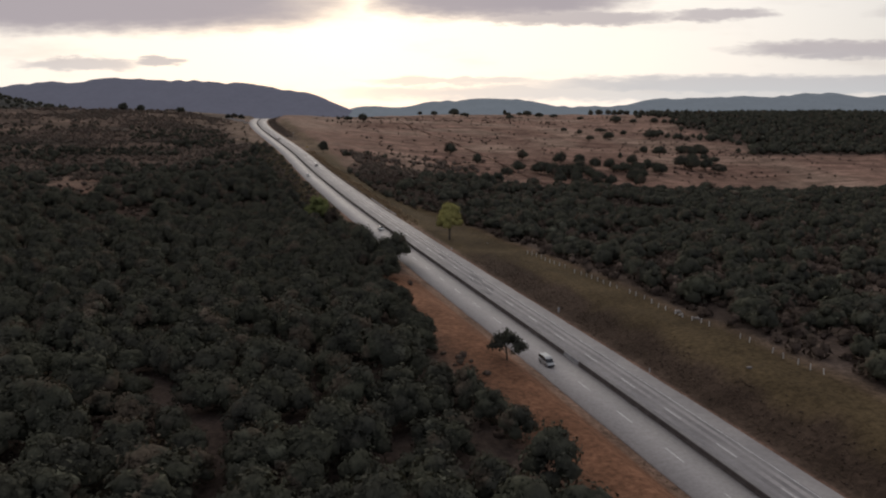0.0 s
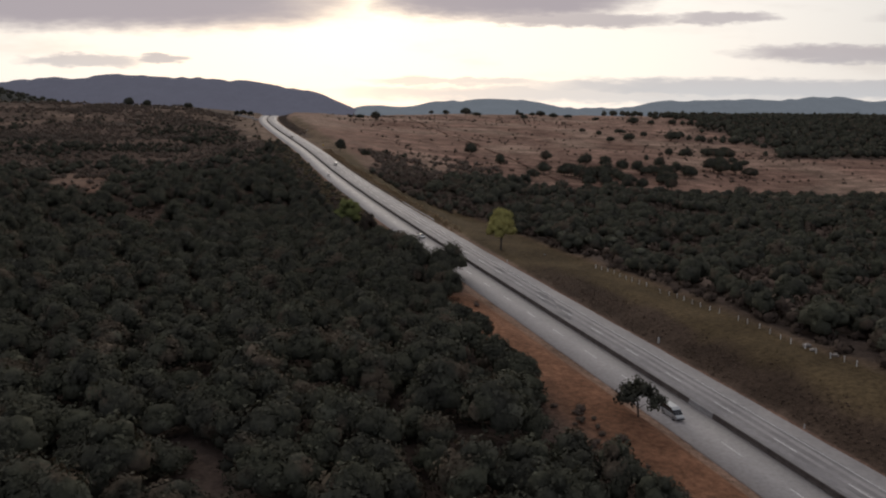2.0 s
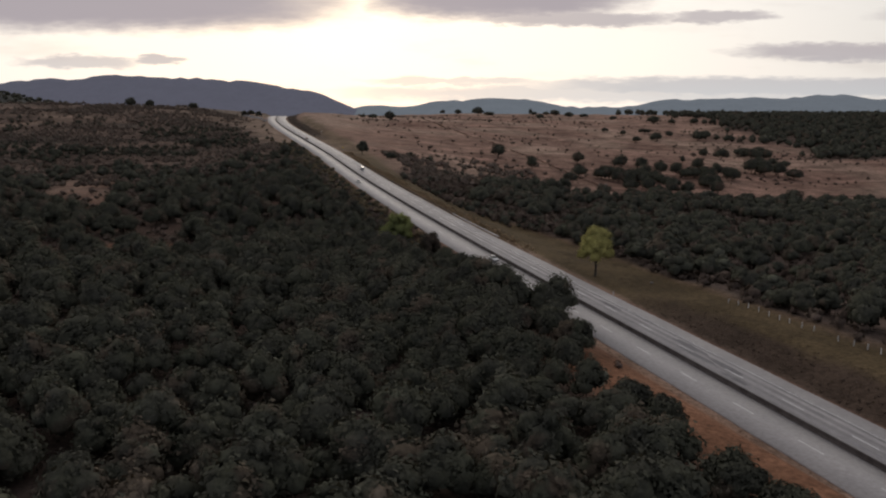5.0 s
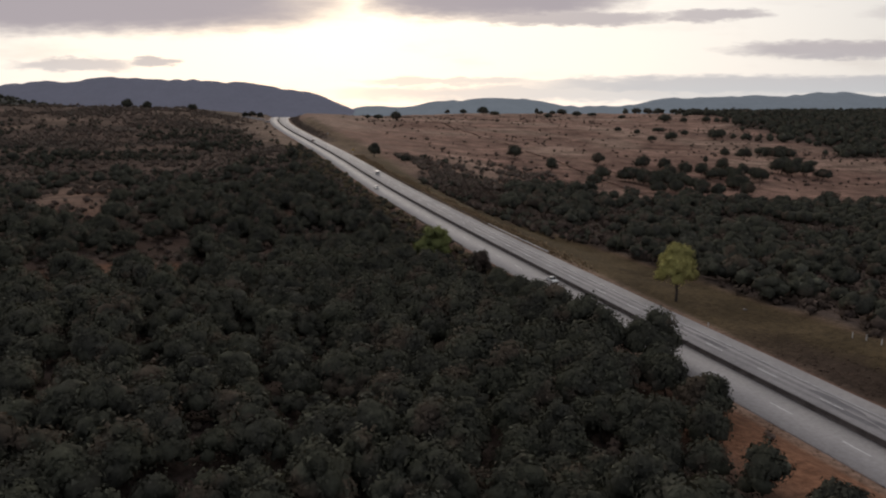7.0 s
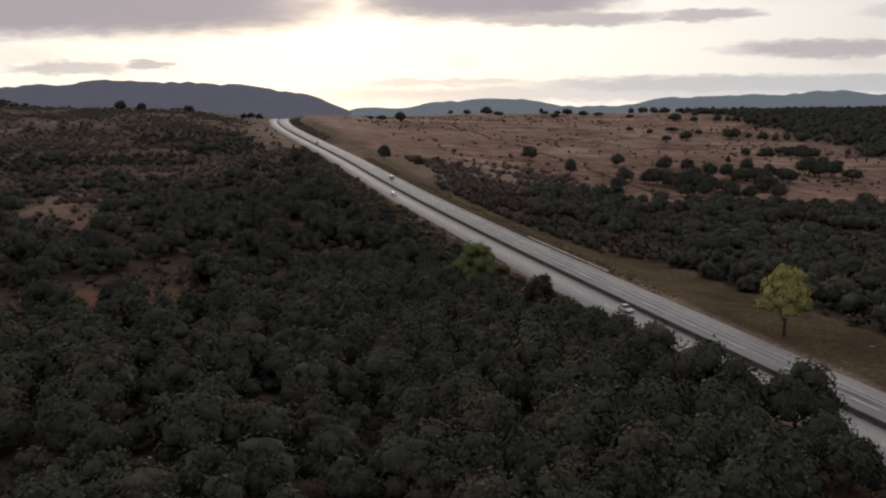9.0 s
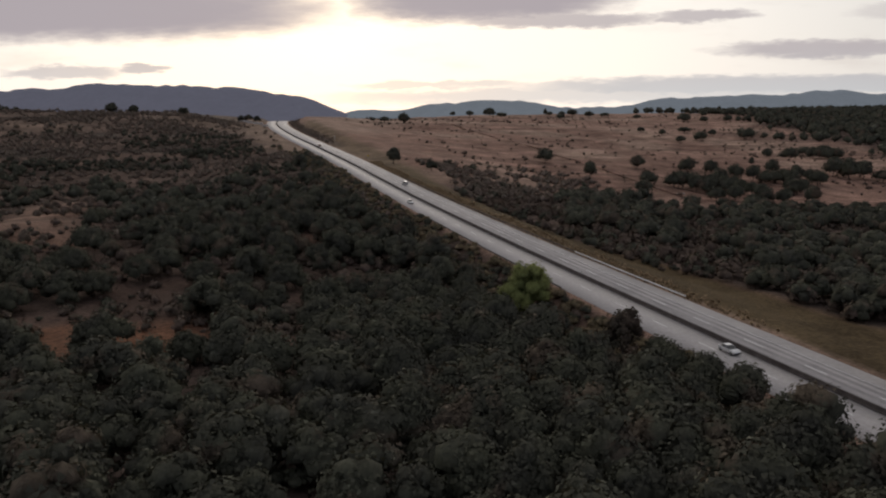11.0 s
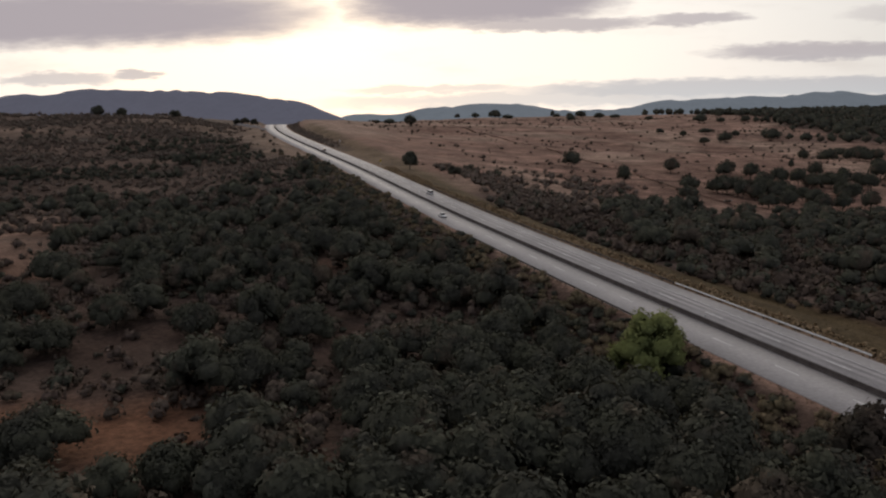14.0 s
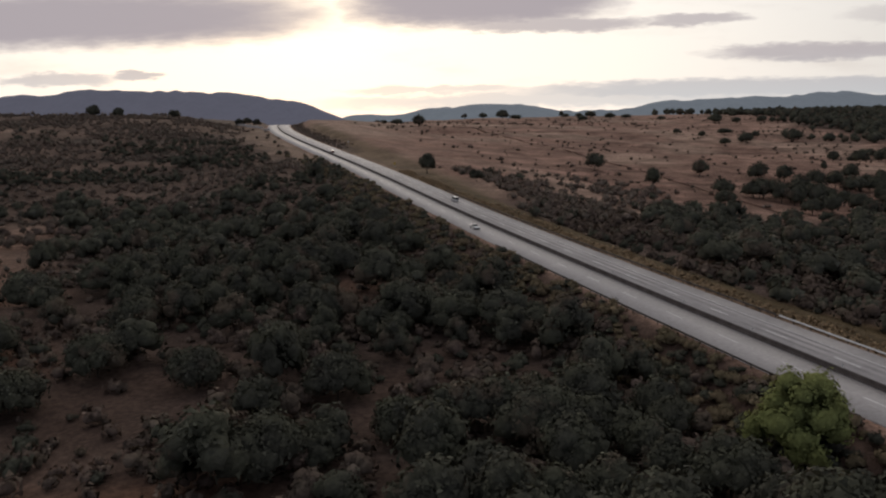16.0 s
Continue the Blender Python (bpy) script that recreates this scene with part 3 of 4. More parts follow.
def trunk(rng, height, thick, limbs=4, reach=1.6):
    """A tapered, slightly bent trunk with limbs."""
    verts, faces = [], []

    def tube(points, r0, r1, sides=6):
        base = sum(len(v) for v in verts)
        n = len(points)
        ring = np.linspace(0, 2 * math.pi, sides, endpoint=False)
        out = []
        for k, p in enumerate(points):
            r = r0 + (r1 - r0) * k / (n - 1)
            out.append(np.c_[p[0] + r * np.cos(ring), p[1] + r * np.sin(ring), np.full(sides, p[2])])
        verts.append(np.concatenate(out))
        for k in range(n - 1):
            for j in range(sides):
                a, b = base + k * sides + j, base + k * sides + (j + 1) % sides
                faces.append((a, b, b + sides, a + sides))

    lean = rng.uniform(-0.12, 0.12, 2) * height
    line = [np.array([lean[0] * q * q, lean[1] * q * q, -0.4 + (height + 0.4) * q]) for q in np.linspace(0, 1, 5)]
    tube(line, thick, thick * 0.55)
    for k in range(limbs):
        a = 2 * math.pi * (k + rng.uniform(0, 0.6)) / limbs
        start = line[3] if k % 2 else line[2]
        end = start + np.array([math.cos(a) * reach, math.sin(a) * reach, height * rng.uniform(0.35, 0.7)])
        tube([start, (start + end) / 2 + (0, 0, 0.15), end], thick * 0.45, thick * 0.16, 5)
    return np.concatenate(verts), np.array(faces)


def tree_thing(name, label, category, seed, height, radius, lobes, leaves, leaf, mat, stem=0.3, skirt=0.25, group="", fat=0.43, low=0.72, core=0.74):
    rng = np.random.default_rng(seed)
    top = tagged(new(name), label, category, group)
    v, t, out = crown(rng, height, radius, lobes, leaves, leaf, skirt, fat, core, low)
    rounded(mesh_from("crown", v, t, mat, top), out)
    v, f = trunk(rng, height * max(stem, skirt + 0.2), 0.05 * height * 0.6, 4, radius * 0.45)
    mesh_from("trunk", v, f, BARK, top)
    return top


def scatter(rng, x0, x1, y0, y1, gap_, mask):
    """Jittered places where the mask allows a plant."""
    px, py = np.meshgrid(np.arange(x0, x1, gap_), np.arange(y0, y1, gap_))
    px = px + rng.uniform(-0.48, 0.48, px.shape) * gap_
    py = py + rng.uniform(-0.48, 0.48, py.shape) * gap_
    px, py = px.ravel(), py.ravel()
    keep = rng.uniform(0, 1, len(px)) < mask(px, py)
    return px[keep], py[keep]


def woods(name, label, rng, px, py, kinds, low, high, mat, category="trees"):
    """One joined stand of plants too many to count."""
    V, T, N, base = [], [], [], 0
    z = land(px, py)
    pick, turn = rng.integers(0, len(kinds), len(px)), rng.uniform(0, 2 * math.pi, len(px))
    size = rng.uniform(low, high, len(px))
    for k, (v, t, out) in enumerate(kinds):
        m = np.flatnonzero(pick == k)
        if not len(m):
            continue
        c, s = np.cos(turn[m])[:, None], np.sin(turn[m])[:, None]
        f = size[m][:, None]
        tall = f * rng.uniform(0.85, 1.15, f.shape)
        wide = rng.uniform(0.82, 1.28, f.shape)
        x = (v[:, 0] * wide * c - v[:, 1] * s) * f + px[m][:, None]
        y = (v[:, 0] * wide * s + v[:, 1] * c) * f + py[m][:, None]
        V.append(np.stack([x, y, v[:, 2] * tall + z[m][:, None] - 0.15], -1).reshape(-1, 3))
        N.append(np.stack([out[:, 0] * c - out[:, 1] * s, out[:, 0] * s + out[:, 1] * c, out[:, 2] + 0 * c], -1).reshape(-1, 3))
        shift = base + np.arange(len(m))[:, None, None] * len(v)
        T.append((t[None] + shift).reshape(-1, 3))
        base += len(m) * len(v)
    if not V:
        return None
    ob = mesh_from(name, np.concatenate(V), np.concatenate(T), mat)
    rounded(ob, np.concatenate(N))
    return tagged(ob, label, category, kind="stuff")


rng = np.random.default_rng(7)
FULL = [crown(rng, 7.0, rng.uniform(3.8, 4.6), 13, 900, 0.34, 0.03, 0.42, 0.74, 0.6) for _ in range(6)]
MIDDLE = [crown(rng, 6.6, rng.uniform(3.8, 4.6), 8, 230, 0.52, 0.02, 0.48, 0.82, 0.6) for _ in range(5)]
SMALL = [crown(rng, 6.4, rng.uniform(3.8, 4.8), 6, 120, 0.7, 0.03, 0.5, 0.84) for _ in range(5)]
FAR = [crown(rng, 6.4, rng.uniform(3.8, 4.8), 4, 44, 1.1, 0.02, 0.56, 0.86) for _ in range(5)]
BUSH = [crown(rng, 2.0, rng.uniform(1.5, 2.1), 4, 84, 0.28, 0.0, 0.5, 0.74) for _ in range(4)]
TUFT = [crown(rng, 1.5, rng.uniform(1.6, 2.2), 2, 36, 0.44, 0.0, 0.56, 0.62) for _ in range(5)]
BLADES = [crown(rng, 1.6, 1.5, 1, 16, 0.7, 0.0, 0.43, 0.12) for _ in range(4)]


def sown(rng, x0, x1, y0, y1, gap_, mask):
    qx, qy = scatter(rng, x0, x1, y0, y1, gap_, mask)
    seen = in_sight(qx, qy)
    return qx[seen], qy[seen]


def big_places(qx, qy, places, reach):
    """Drops what would stand inside the single trees."""
    keep = np.ones(len(qx), bool)
    for x, y in places:
        keep &= np.hypot(qx - x, qy - y) > reach
    return qx[keep], qy[keep]


def ground_pose(x, y, turn=0.0, size=1.0, sink=0.12):
    m = pose(x, y, float(land(x, y)) - sink, 0, 0, turn)
    return m @ Matrix.Diagonal((size, size, size, 1))


# broad single oaks: x, y, height, crown radius
BROAD = [(-101, 273, 7.4, 6.0), (-129, 250, 7.4, 6.4), (-120, 290, 8.0, 6.6), (-96, 300, 7.6, 6.2), (-46.2, 224, 9.0, 7.2), (-67, 249, 7.4, 6.0), (-62.5, 233, 6.2, 4.4), (-80, 228, 8.0, 6.4), (-73, 267, 7.6, 6.2), (-86, 262, 7.0, 5.6), (-106, 209, 7.4, 6.6), (-91.5, 195, 6.0, 4.4), (-33, 6, 6.6, 4.4), (-28.8, 35, 5.4, 3.4), (-22.3, 74, 7.4, 4.8), (-33, 15, 6.6, 4.6), (-31, 40, 6.4, 4.2), (-39.5, 293, 5.6, 4.6), (-22, 84, 6.8, 4.4), (-112, 262, 7.0, 6.0), (-58, 214, 7.2, 5.4), (-34, 204, 7.6, 5.6)]
SINGLE = [(-13.6, 101.5), (-22.5, 110.5), (-20, 210), (-21.3, 168), (-19.6, -9), (-27, 96), (-17.5, 122)] + [p[:2] for p in BROAD]

# ---- oaks by the road, each a tree of its own ----
OAK_LABEL = "broad dark evergreen oak in the roadside wood"
kinds = [tree_thing("oak_tree", OAK_LABEL, "tree", 40 + k, rng.uniform(5.8, 7.2), rng.uniform(3.5, 4.5), 14, 1250, 0.33, OAK, 0.3, 0.04, "oaks of the roadside wood", 0.44) for k in range(6)]
qx, qy = sown(rng, -64, -12, 58, 236, 5.6, forest_mask)
qx, qy = big_places(qx, qy, SINGLE, 5.0)
order = rng.permutation(len(qx))[:290]
made = 0
for k in order:
    m = ground_pose(qx[k], qy[k], rng.uniform(0, 360), rng.uniform(0.72, 1.2) * (1 + 0.25 * float(ramp(qy[k], 75, 95)) - 0.3 * float(ramp(qy[k], 124, 134) * ramp(qx[k], -34, -26))))
    if made < len(kinds):
        kinds[made].matrix_basis = m
    else:
        o = copy_thing(kinds[made % len(kinds)], m)
        o.matrix_basis = m
    made += 1

# ---- the rest of the wood ----
outside = lambda x, y: forest_mask(x, y) * ~((x > -64) & (x < -12) & (y > 58) & (y < 236))  # noqa: E731
qx, qy = sown(rng, -330, -8, -65, 165, 6.3, outside)
qx, qy = big_places(qx, qy, SINGLE, 5.0)
qx, qy = big_places(qx, qy, [(-23, -13), (-22, -3), (-27, -16), (-27, -24)], 9.5)
woods("woodland", "dense dark evergreen oak woodland on the slope", rng, qx, qy, FULL, 0.7, 1.32, OAK)
qx, qy = sown(rng, -330, -8, 165, 380, 7.6, outside)
qx, qy = big_places(qx, qy, SINGLE, 6.0)
woods("woodland", "open dark evergreen oak woodland with broad crowns", rng, qx, qy, FULL, 0.7, 1.55, OAK)
qx, qy = sown(rng, -330, -8, 380, 620, 6.6, outside)
woods("woodland", "dark evergreen oak woodland farther up the slope", rng, qx, qy, MIDDLE, 0.65, 1.35, OAK)
qx, qy = sown(rng, 36, 640, -60, 540, 7.0, forest_mask)
close = qy < 230
woods("woodland", "dark evergreen woodland beyond the fence", rng, qx[close], qy[close], MIDDLE, 0.7, 1.35, OAK)
woods("woodland", "dark evergreen woodland in the shallow valley", rng, qx[~close], qy[~close], SMALL, 0.75, 1.5, OAK)
qx, qy = sown(rng, 480, 1500, 590, 1450, 13.5, forest_mask)
woods("woodland", "far dark wood on the rising ground", rng, qx, qy, FAR, 1.0, 2.0, OAK)
qx, qy = scatter(rng, -980, -240, 1560, 2060, 26.0, lambda x, y: 0.9 * (land(x, y) > 62))
woods("woodland", "far dark wood on the side hill", rng, qx, qy, FAR, 0.9, 1.6, OAK)

behind = lambda x, y: np.clip(forest_mask(x, y) + 0.3 * (x < -30), 0, 0.9) * ~in_sight(x, y) * ((x < -34) | (x > 44))  # noqa: E731
qx, qy = scatter(np.random.default_rng(19), -300, 190, -260, 330, 11.5, behind)
woods("woodland", "dark evergreen oak woodland reaching on over the slopes", rng, qx, qy, FAR, 0.9, 1.5, OAK)

# ---- scrub ----
BRUSH = leaf_material("dull_brown_brush", (0.125, 0.086, 0.064), (0.098, 0.071, 0.053))
DARK_SCRUB = leaf_material("dark_undergrowth", (0.096, 0.072, 0.056), (0.112, 0.082, 0.064))
BANK_SCRUB = leaf_material("olive_brown_brush", (0.175, 0.130, 0.080), (0.145, 0.118, 0.070))
off_road = lambda x, y, a, b: (x - road_x(y) < -a) | (x - road_x(y) > b)  # noqa: E731
wild = lambda x, y: np.clip(0.5 + 0.6 * rough(x, y, 22, 31) + 0.3 * rough(x, y, 8, 32), 0.05, 1)  # noqa: E731
left_slope = lambda x, y: wild(x, y) * (1 - 0.6 * ramp(y, 160, 120)) * off_road(x, y, 13, 9000) * (1 - ramp(y, 120, 60) * ramp(-x, 34, 26)) * np.clip(1 - 0.95 * sand_patch(x, y) - 0.85 * red_strip(x, y), 0, 1)  # noqa: E731
qx, qy = sown(rng, -230, -9, 40, 380, 3.4, left_slope)
brown = rng.uniform(0, 1, len(qx)) < 0.7
woods("scrub", "dry brown undergrowth between the oaks", rng, qx[brown], qy[brown], TUFT, 0.5, 1.5, SCRUB, "scrub")
woods("scrub", "dull green undergrowth between the oaks", rng, qx[~brown], qy[~brown], BUSH, 0.6, 1.6, OAK, "scrub")
banks = lambda x, y: rough(x * 0.4, y, 24, 57) + 0.6 * rough(x * 0.6, y, 9, 58)  # noqa: E731
grassy = lambda x, y: ramp(-(x - road_x(y)), 13, 16) * (1 - 0.92 * ramp(-(x - road_x(y)), 52, 30) * ramp(y, 560, 600)) * (1 - sand_patch(x, y))  # noqa: E731
qx, qy = sown(rng, -330, 20, 360, 900, 3.4, lambda x, y: grassy(x, y) * np.clip(0.35 + 0.7 * banks(x, y), 0.06, 0.9))
woods("scrub", "brown dry scrub covering the hillside", rng, qx, qy, TUFT, 0.6, 1.5, HILL_SCRUB, "scrub")
qx, qy = sown(rng, -330, 20, 360, 900, 4.6, lambda x, y: grassy(x, y) * ramp(y, 780, 640) * np.clip(0.05 - 1.1 * banks(x, y), 0, 0.85))
woods("scrub", "dark green scrub in bands on the hillside", rng, qx, qy, TUFT, 0.9, 2.0, OAK, "scrub")
sparse = lambda x, y: ramp(y, 110, 190) * ramp(y, 520, 420) * ramp(-(x - road_x(y)), 15, 24) * np.clip(0.25 + 0.6 * rough(x, y, 28, 37), 0, 0.6)  # noqa: E731
qx, qy = sown(rng, -240, -10, 110, 520, 6.5, sparse)
woods("scrub", "big grey brown bushes, half leafless, among the oaks", rng, qx, qy, MIDDLE, 0.35, 0.75, SCRUB, "scrub")
fill = lambda x, y: ramp(-(x - road_x(y)), 11.2, 13) * ramp(-(x - road_x(y)), 30, 24) * ramp(y, 130, 160) * ramp(y, 620, 480)  # noqa: E731
qx, qy = sown(rng, -34, 10, 130, 620, 2.1, lambda x, y: fill(x, y) * 0.75)
brown = rng.uniform(0, 1, len(qx)) < 0.72
woods("scrub", "dry brown brush on the road embankment", rng, qx[brown], qy[brown], BUSH, 0.5, 1.25, BANK_SCRUB, "scrub")
woods("scrub", "dull green brush on the road embankment", rng, qx[~brown], qy[~brown], BUSH, 0.5, 1.3, OAK, "scrub")
qx, qy = sown(rng, -37, -22, -40, 4, 1.7, lambda x, y: np.clip(0.35 + 0.5 * rough(x, y, 6, 47), 0, 0.8) * ramp(-x, 24, 29))
woods("scrub", "low dull brush at the foot of the wood", rng, qx, qy, BUSH, 0.3, 0.75, SCRUB, "scrub")
# bank and verge right of the road
bank = lambda x, y: (0.6 + 0.4 * ramp(rough(x, y, 5, 41), -0.3, 0.4)) * (ramp(x - road_x(y), 12.2, 14.5) * ramp(x - road_x(y) + 3 * rough(x, y, 7, 43), 25.5, 19) * ramp(y, 120, 80) * 0.9) * (y < 420)  # noqa: E731
qx, qy = sown(rng, 11, 44, -80, 420, 1.0, bank)
woods("scrub", "low dry brush along the roadside bank", rng, qx, qy, TUFT, 0.10, 0.24, BRUSH, "scrub")
valley = lambda x, y: ramp(x - road_x(y), 21 + 16 * ramp(y, 380, 440) + 14 * ramp(y, 270, 200), 30 + 16 * ramp(y, 380, 440) + 10 * ramp(y, 270, 200)) * ramp(x - road_x(y), 170, 120) * ramp(y, 170, 240) * ramp(y, 560, 490) * wild(x, y)  # noqa: E731
qx, qy = sown(rng, 20, 180, 160, 560, 3.6, valley)
brown = rng.uniform(0, 1, len(qx)) < 0.6 + 0.34 * ramp(qy, 330, 410)
upper = qy > 375 + 20 * rough(qx, qy, 15, 59)
woods("scrub", "leafless dark brown scrub below the road", rng, qx[brown & ~upper], qy[brown & ~upper], TUFT, 0.8, 2.2, DARK_SCRUB, "scrub")
woods("scrub", "leafless pinkish brown thicket at the grassland's edge", rng, qx[brown & upper], qy[brown & upper], TUFT, 0.7, 2.0, HILL_SCRUB, "scrub")
woods("scrub", "dark green scrub below the road", rng, qx[~brown], qy[~brown], TUFT, 0.8, 2.2, OAK, "scrub")
cut = lambda x, y: ramp(x - road_x(y), 13, 15) * ramp(x - road_x(y), 26, 19) * ramp(y, 640, 700) * 0.9  # noqa: E731
qx, qy = sown(rng, 10, 80, 640, 980, 2.4, cut)
woods("scrub", "dry grey brush on the road cutting", rng, qx, qy, TUFT, 0.4, 0.9, HILL_SCRUB, "scrub")
field = lambda x, y: ramp(x - road_x(y), 60, 110) * ramp(y, 440, 520) * (0.10 + 0.35 * ramp(rough(x, y, 70, 35), 0.1, 0.7))  # noqa: E731
qx, qy = sown(rng, 60, 900, 430, 1150, 9.0, field)
woods("scrub", "low dry bushes dotted over the grassland", rng, qx, qy, TUFT, 0.5, 1.5, SCRUB, "scrub")
under = lambda x, y: (forest_mask(x, y) < 2) * ramp(x - road_x(y), 38.5, 40.5) * ramp(y, 440, 400)  # noqa: E731
qx, qy = sown(rng, 36, 560, -60, 450, 6.4, under)
woods("scrub", "brown undergrowth beyond the fence", rng, qx, qy, TUFT, 0.9, 2.2, DARK_SCRUB, "scrub")
# straw tufts along both road edges
edge = lambda x, y: ((x - road_x(y) < LEFT_EDGE - 0.3) & (x - road_x(y) > -12.2)) | ((x - road_x(y) > RIGHT_EDGE + 0.5) & (x - road_x(y) < 13.6) & (y > 130))  # noqa: E731
STRAW = leaf_material("dry_straw", (0.205, 0.142, 0.098), (0.165, 0.118, 0.075))
qx, qy = sown(rng, -13, 40, -90, 480, 0.95, edge)
woods("grass_tufts", "dry straw-coloured grass along the road edges", rng, qx, qy, BLADES, 0.08, 0.2, STRAW, "grass")
TALL_STRAW = leaf_material("tall_dry_straw", (0.36, 0.255, 0.150), (0.29, 0.205, 0.120))
tall = lambda x, y: ramp(x - road_x(y), 12.4, 13.2) * ramp(x - road_x(y) + 2 * rough(x, y, 14, 62), 19, 15.5) * ramp(y, 165, 215) * 0.85  # noqa: E731
qx, qy = sown(rng, 12, 30, 170, 520, 0.72, tall)
woods("grass_tufts", "tall dry straw below the guard rail", rng, qx, qy, BLADES, 0.22, 0.55, TALL_STRAW, "grass")
verge = lambda x, y: ramp(x - road_x(y), 13, 16) * ramp(x - road_x(y), 42, 36) * 0.5  # noqa: E731
qx, qy = sown(rng, 12, 48, -70, 420, 1.7, verge)
GRASS = leaf_material("verge_grass", (0.084, 0.063, 0.031), (0.070, 0.054, 0.027))
woods("grass_tufts", "yellowing grass on the wide verge", rng, qx, qy, BLADES, 0.09, 0.19, GRASS, "grass")

# ---- trees that stand out ----
for x, y, h, r, name, label, mat, lobes, leaves, leaf, skirt in (
    (19.0, 140.5, 14.2, 5.9, "yellow_tree", "yellow-green round-crowned tree alone on the grass verge", LIME, 44, 7000, 0.28, 0.2),
    (-13.8, 101.5, 11.2, 7.0, "roadside_oak", "large dark spreading oak overhanging the highway's edge", OAK, 26, 2800, 0.36, 0.14),
    (-22.0, 112, 11.5, 7.0, "roadside_oak", "large dark dense oak at the edge of the wood", OAK, 26, 3000, 0.38, 0.1),
    (-27, 96, 9.0, 5.6, "roadside_oak", "dark dense oak at the edge of the wood", OAK, 16, 1200, 0.33, 0.1),
    (-19.5, 127, 10.2, 6.0, "roadside_oak", "dark dense oak beside the highway", OAK, 16, 1200, 0.33, 0.1),
    (-20.5, 209, 12.6, 6.9, "green_tree", "fresh green bushy tree beside the highway", FRESH, 40, 5200, 0.32, 0.05),
    (-21.3, 168, 11.0, 4.2, "rust_tree", "dark tree with rust-tinged top beside the highway", RUST, 14, 1200, 0.40, 0.15),
    (-19.6, -9, 6.4, 4.5, "bank_tree", "small flat-topped dark tree on the red bank", OAK, 26, 1300, 0.34, 0.30),
    (33, 508, 10.0, 5.6, "field_tree", "dark round tree by the far verge", OAK, 12, 600, 0.7, 0.06),
    (46, 476, 6.0, 4.0, "field_tree", "dark low tree by the far verge", OAK, 9, 400, 0.7, 0.04),
    (-139.5, 862, 9.5, 7.4, "ridge_tree", "dark tree standing up on the ridge line", OAK, 12, 520, 0.9, 0.0),
    (-120.5, 862, 8.0, 6.0, "ridge_tree", "dark tree standing up on the ridge line", OAK, 12, 520, 0.9, 0.0),
    (-5, 885, 6.5, 4.5, "ridge_tree", "dark bushy tree beside the road at the crest", OAK, 10, 400, 0.9, 0.0),
    (-13, 889, 7.5, 5.5, "ridge_tree", "dark bushy tree beside the road at the crest", OAK, 10, 400, 0.9, 0.0),
    (-21, 884, 6.0, 4.5, "ridge_tree", "dark bushy tree beside the road at the crest", OAK, 10, 400, 0.9, 0.0),
    (-76, 862, 8.5, 6.2, "ridge_tree", "dark tree standing up on the ridge line", OAK, 12, 520, 0.9, 0.0),
):
    o = tree_thing(name, label, "tree", int(abs(x * 7 + y)), h, r, lobes, leaves, leaf, mat, 0.34, skirt, "", 0.24 if name == "bank_tree" else 0.28 if name in ("yellow_tree", "green_tree") else 0.36, 0.12 if name == "bank_tree" else 0.6 if name == "yellow_tree" else 0.25 if name in ("green_tree", "roadside_oak") else 0.72, 0.5 if name == "bank_tree" else 0.7 if name == "roadside_oak" else 0.78)
    o.matrix_basis = ground_pose(x, y, x * 31 % 360)

for k, (x, y, h, r) in enumerate(BROAD):
    o = tree_thing("broad_oak", "broad dome-shaped dark oak standing in red soil", "tree", 500 + k, h, r, 30, 3200, 0.35, OAK, 0.3, 0.05, "broad oaks of the slope", 0.32)
    o.matrix_basis = ground_pose(x, y, k * 53 % 360)
for k, (x, y, h, r) in enumerate(((-13.2, 274, 2.6, 3.0), (-15, 262, 2.4, 2.2), (-19, 300, 2.6, 2.6), (-24, 284, 3.0, 2.8), (-30, 268, 2.8, 2.6), (-27, 246, 3.2, 3.0))):
    o = tree_thing("round_bush", "rounded grey brown bush by the highway", "bush", 560 + k, h, r, 10, 700, 0.36, SCRUB, 0.2, 0.0, "bushes below the highway", 0.36)
    o.matrix_basis = ground_pose(x, y, k * 53 % 360)

FIELD_NEAR = [(165, 574, 10, 7.5), (174, 525, 9.5, 5.2), (234, 562, 9, 6), (268, 548, 11, 7.5), (204, 502, 9, 7.5), (351, 578, 6.5, 2.4), (409, 627, 8, 5.2), (419, 611, 10, 9), (466, 633, 9, 7), (432, 525, 9, 8.5), (352, 435, 8, 7.5), (180, 470, 8, 6), (222, 455, 8, 6.5)]
GROVE = [(232, 478, 9, 6.2), (273, 517, 10, 6.8), (294, 527, 10, 7), (309, 526, 10, 7), (288, 547, 9.5, 7), (240, 460, 9, 6.2), (251, 446, 9, 6), (265, 446, 9, 6.2), (315, 489, 10, 7.6), (303, 462, 9.5, 6.5), (355, 512, 10, 7), (344, 534, 8, 6), (400, 543, 12, 8.5), (407, 534, 13, 9.5), (426, 538, 11, 7.5)]
FIELD_FAR = [(436, 1073, 6.5, 7.4), (420, 845, 5.4, 5), (428, 814, 6, 4.4), (417, 765, 6.4, 5.6), (449, 774, 9.5, 9), (494, 813, 7, 5), (466, 827, 6, 8.5), (618, 993, 7.5, 6.6), (654, 988, 8.5, 7.4), (520, 788, 10.5, 10.5), (122, 910, 3.9, 3.9), (131, 894, 5.6, 7.2), (148, 879, 10, 7)]
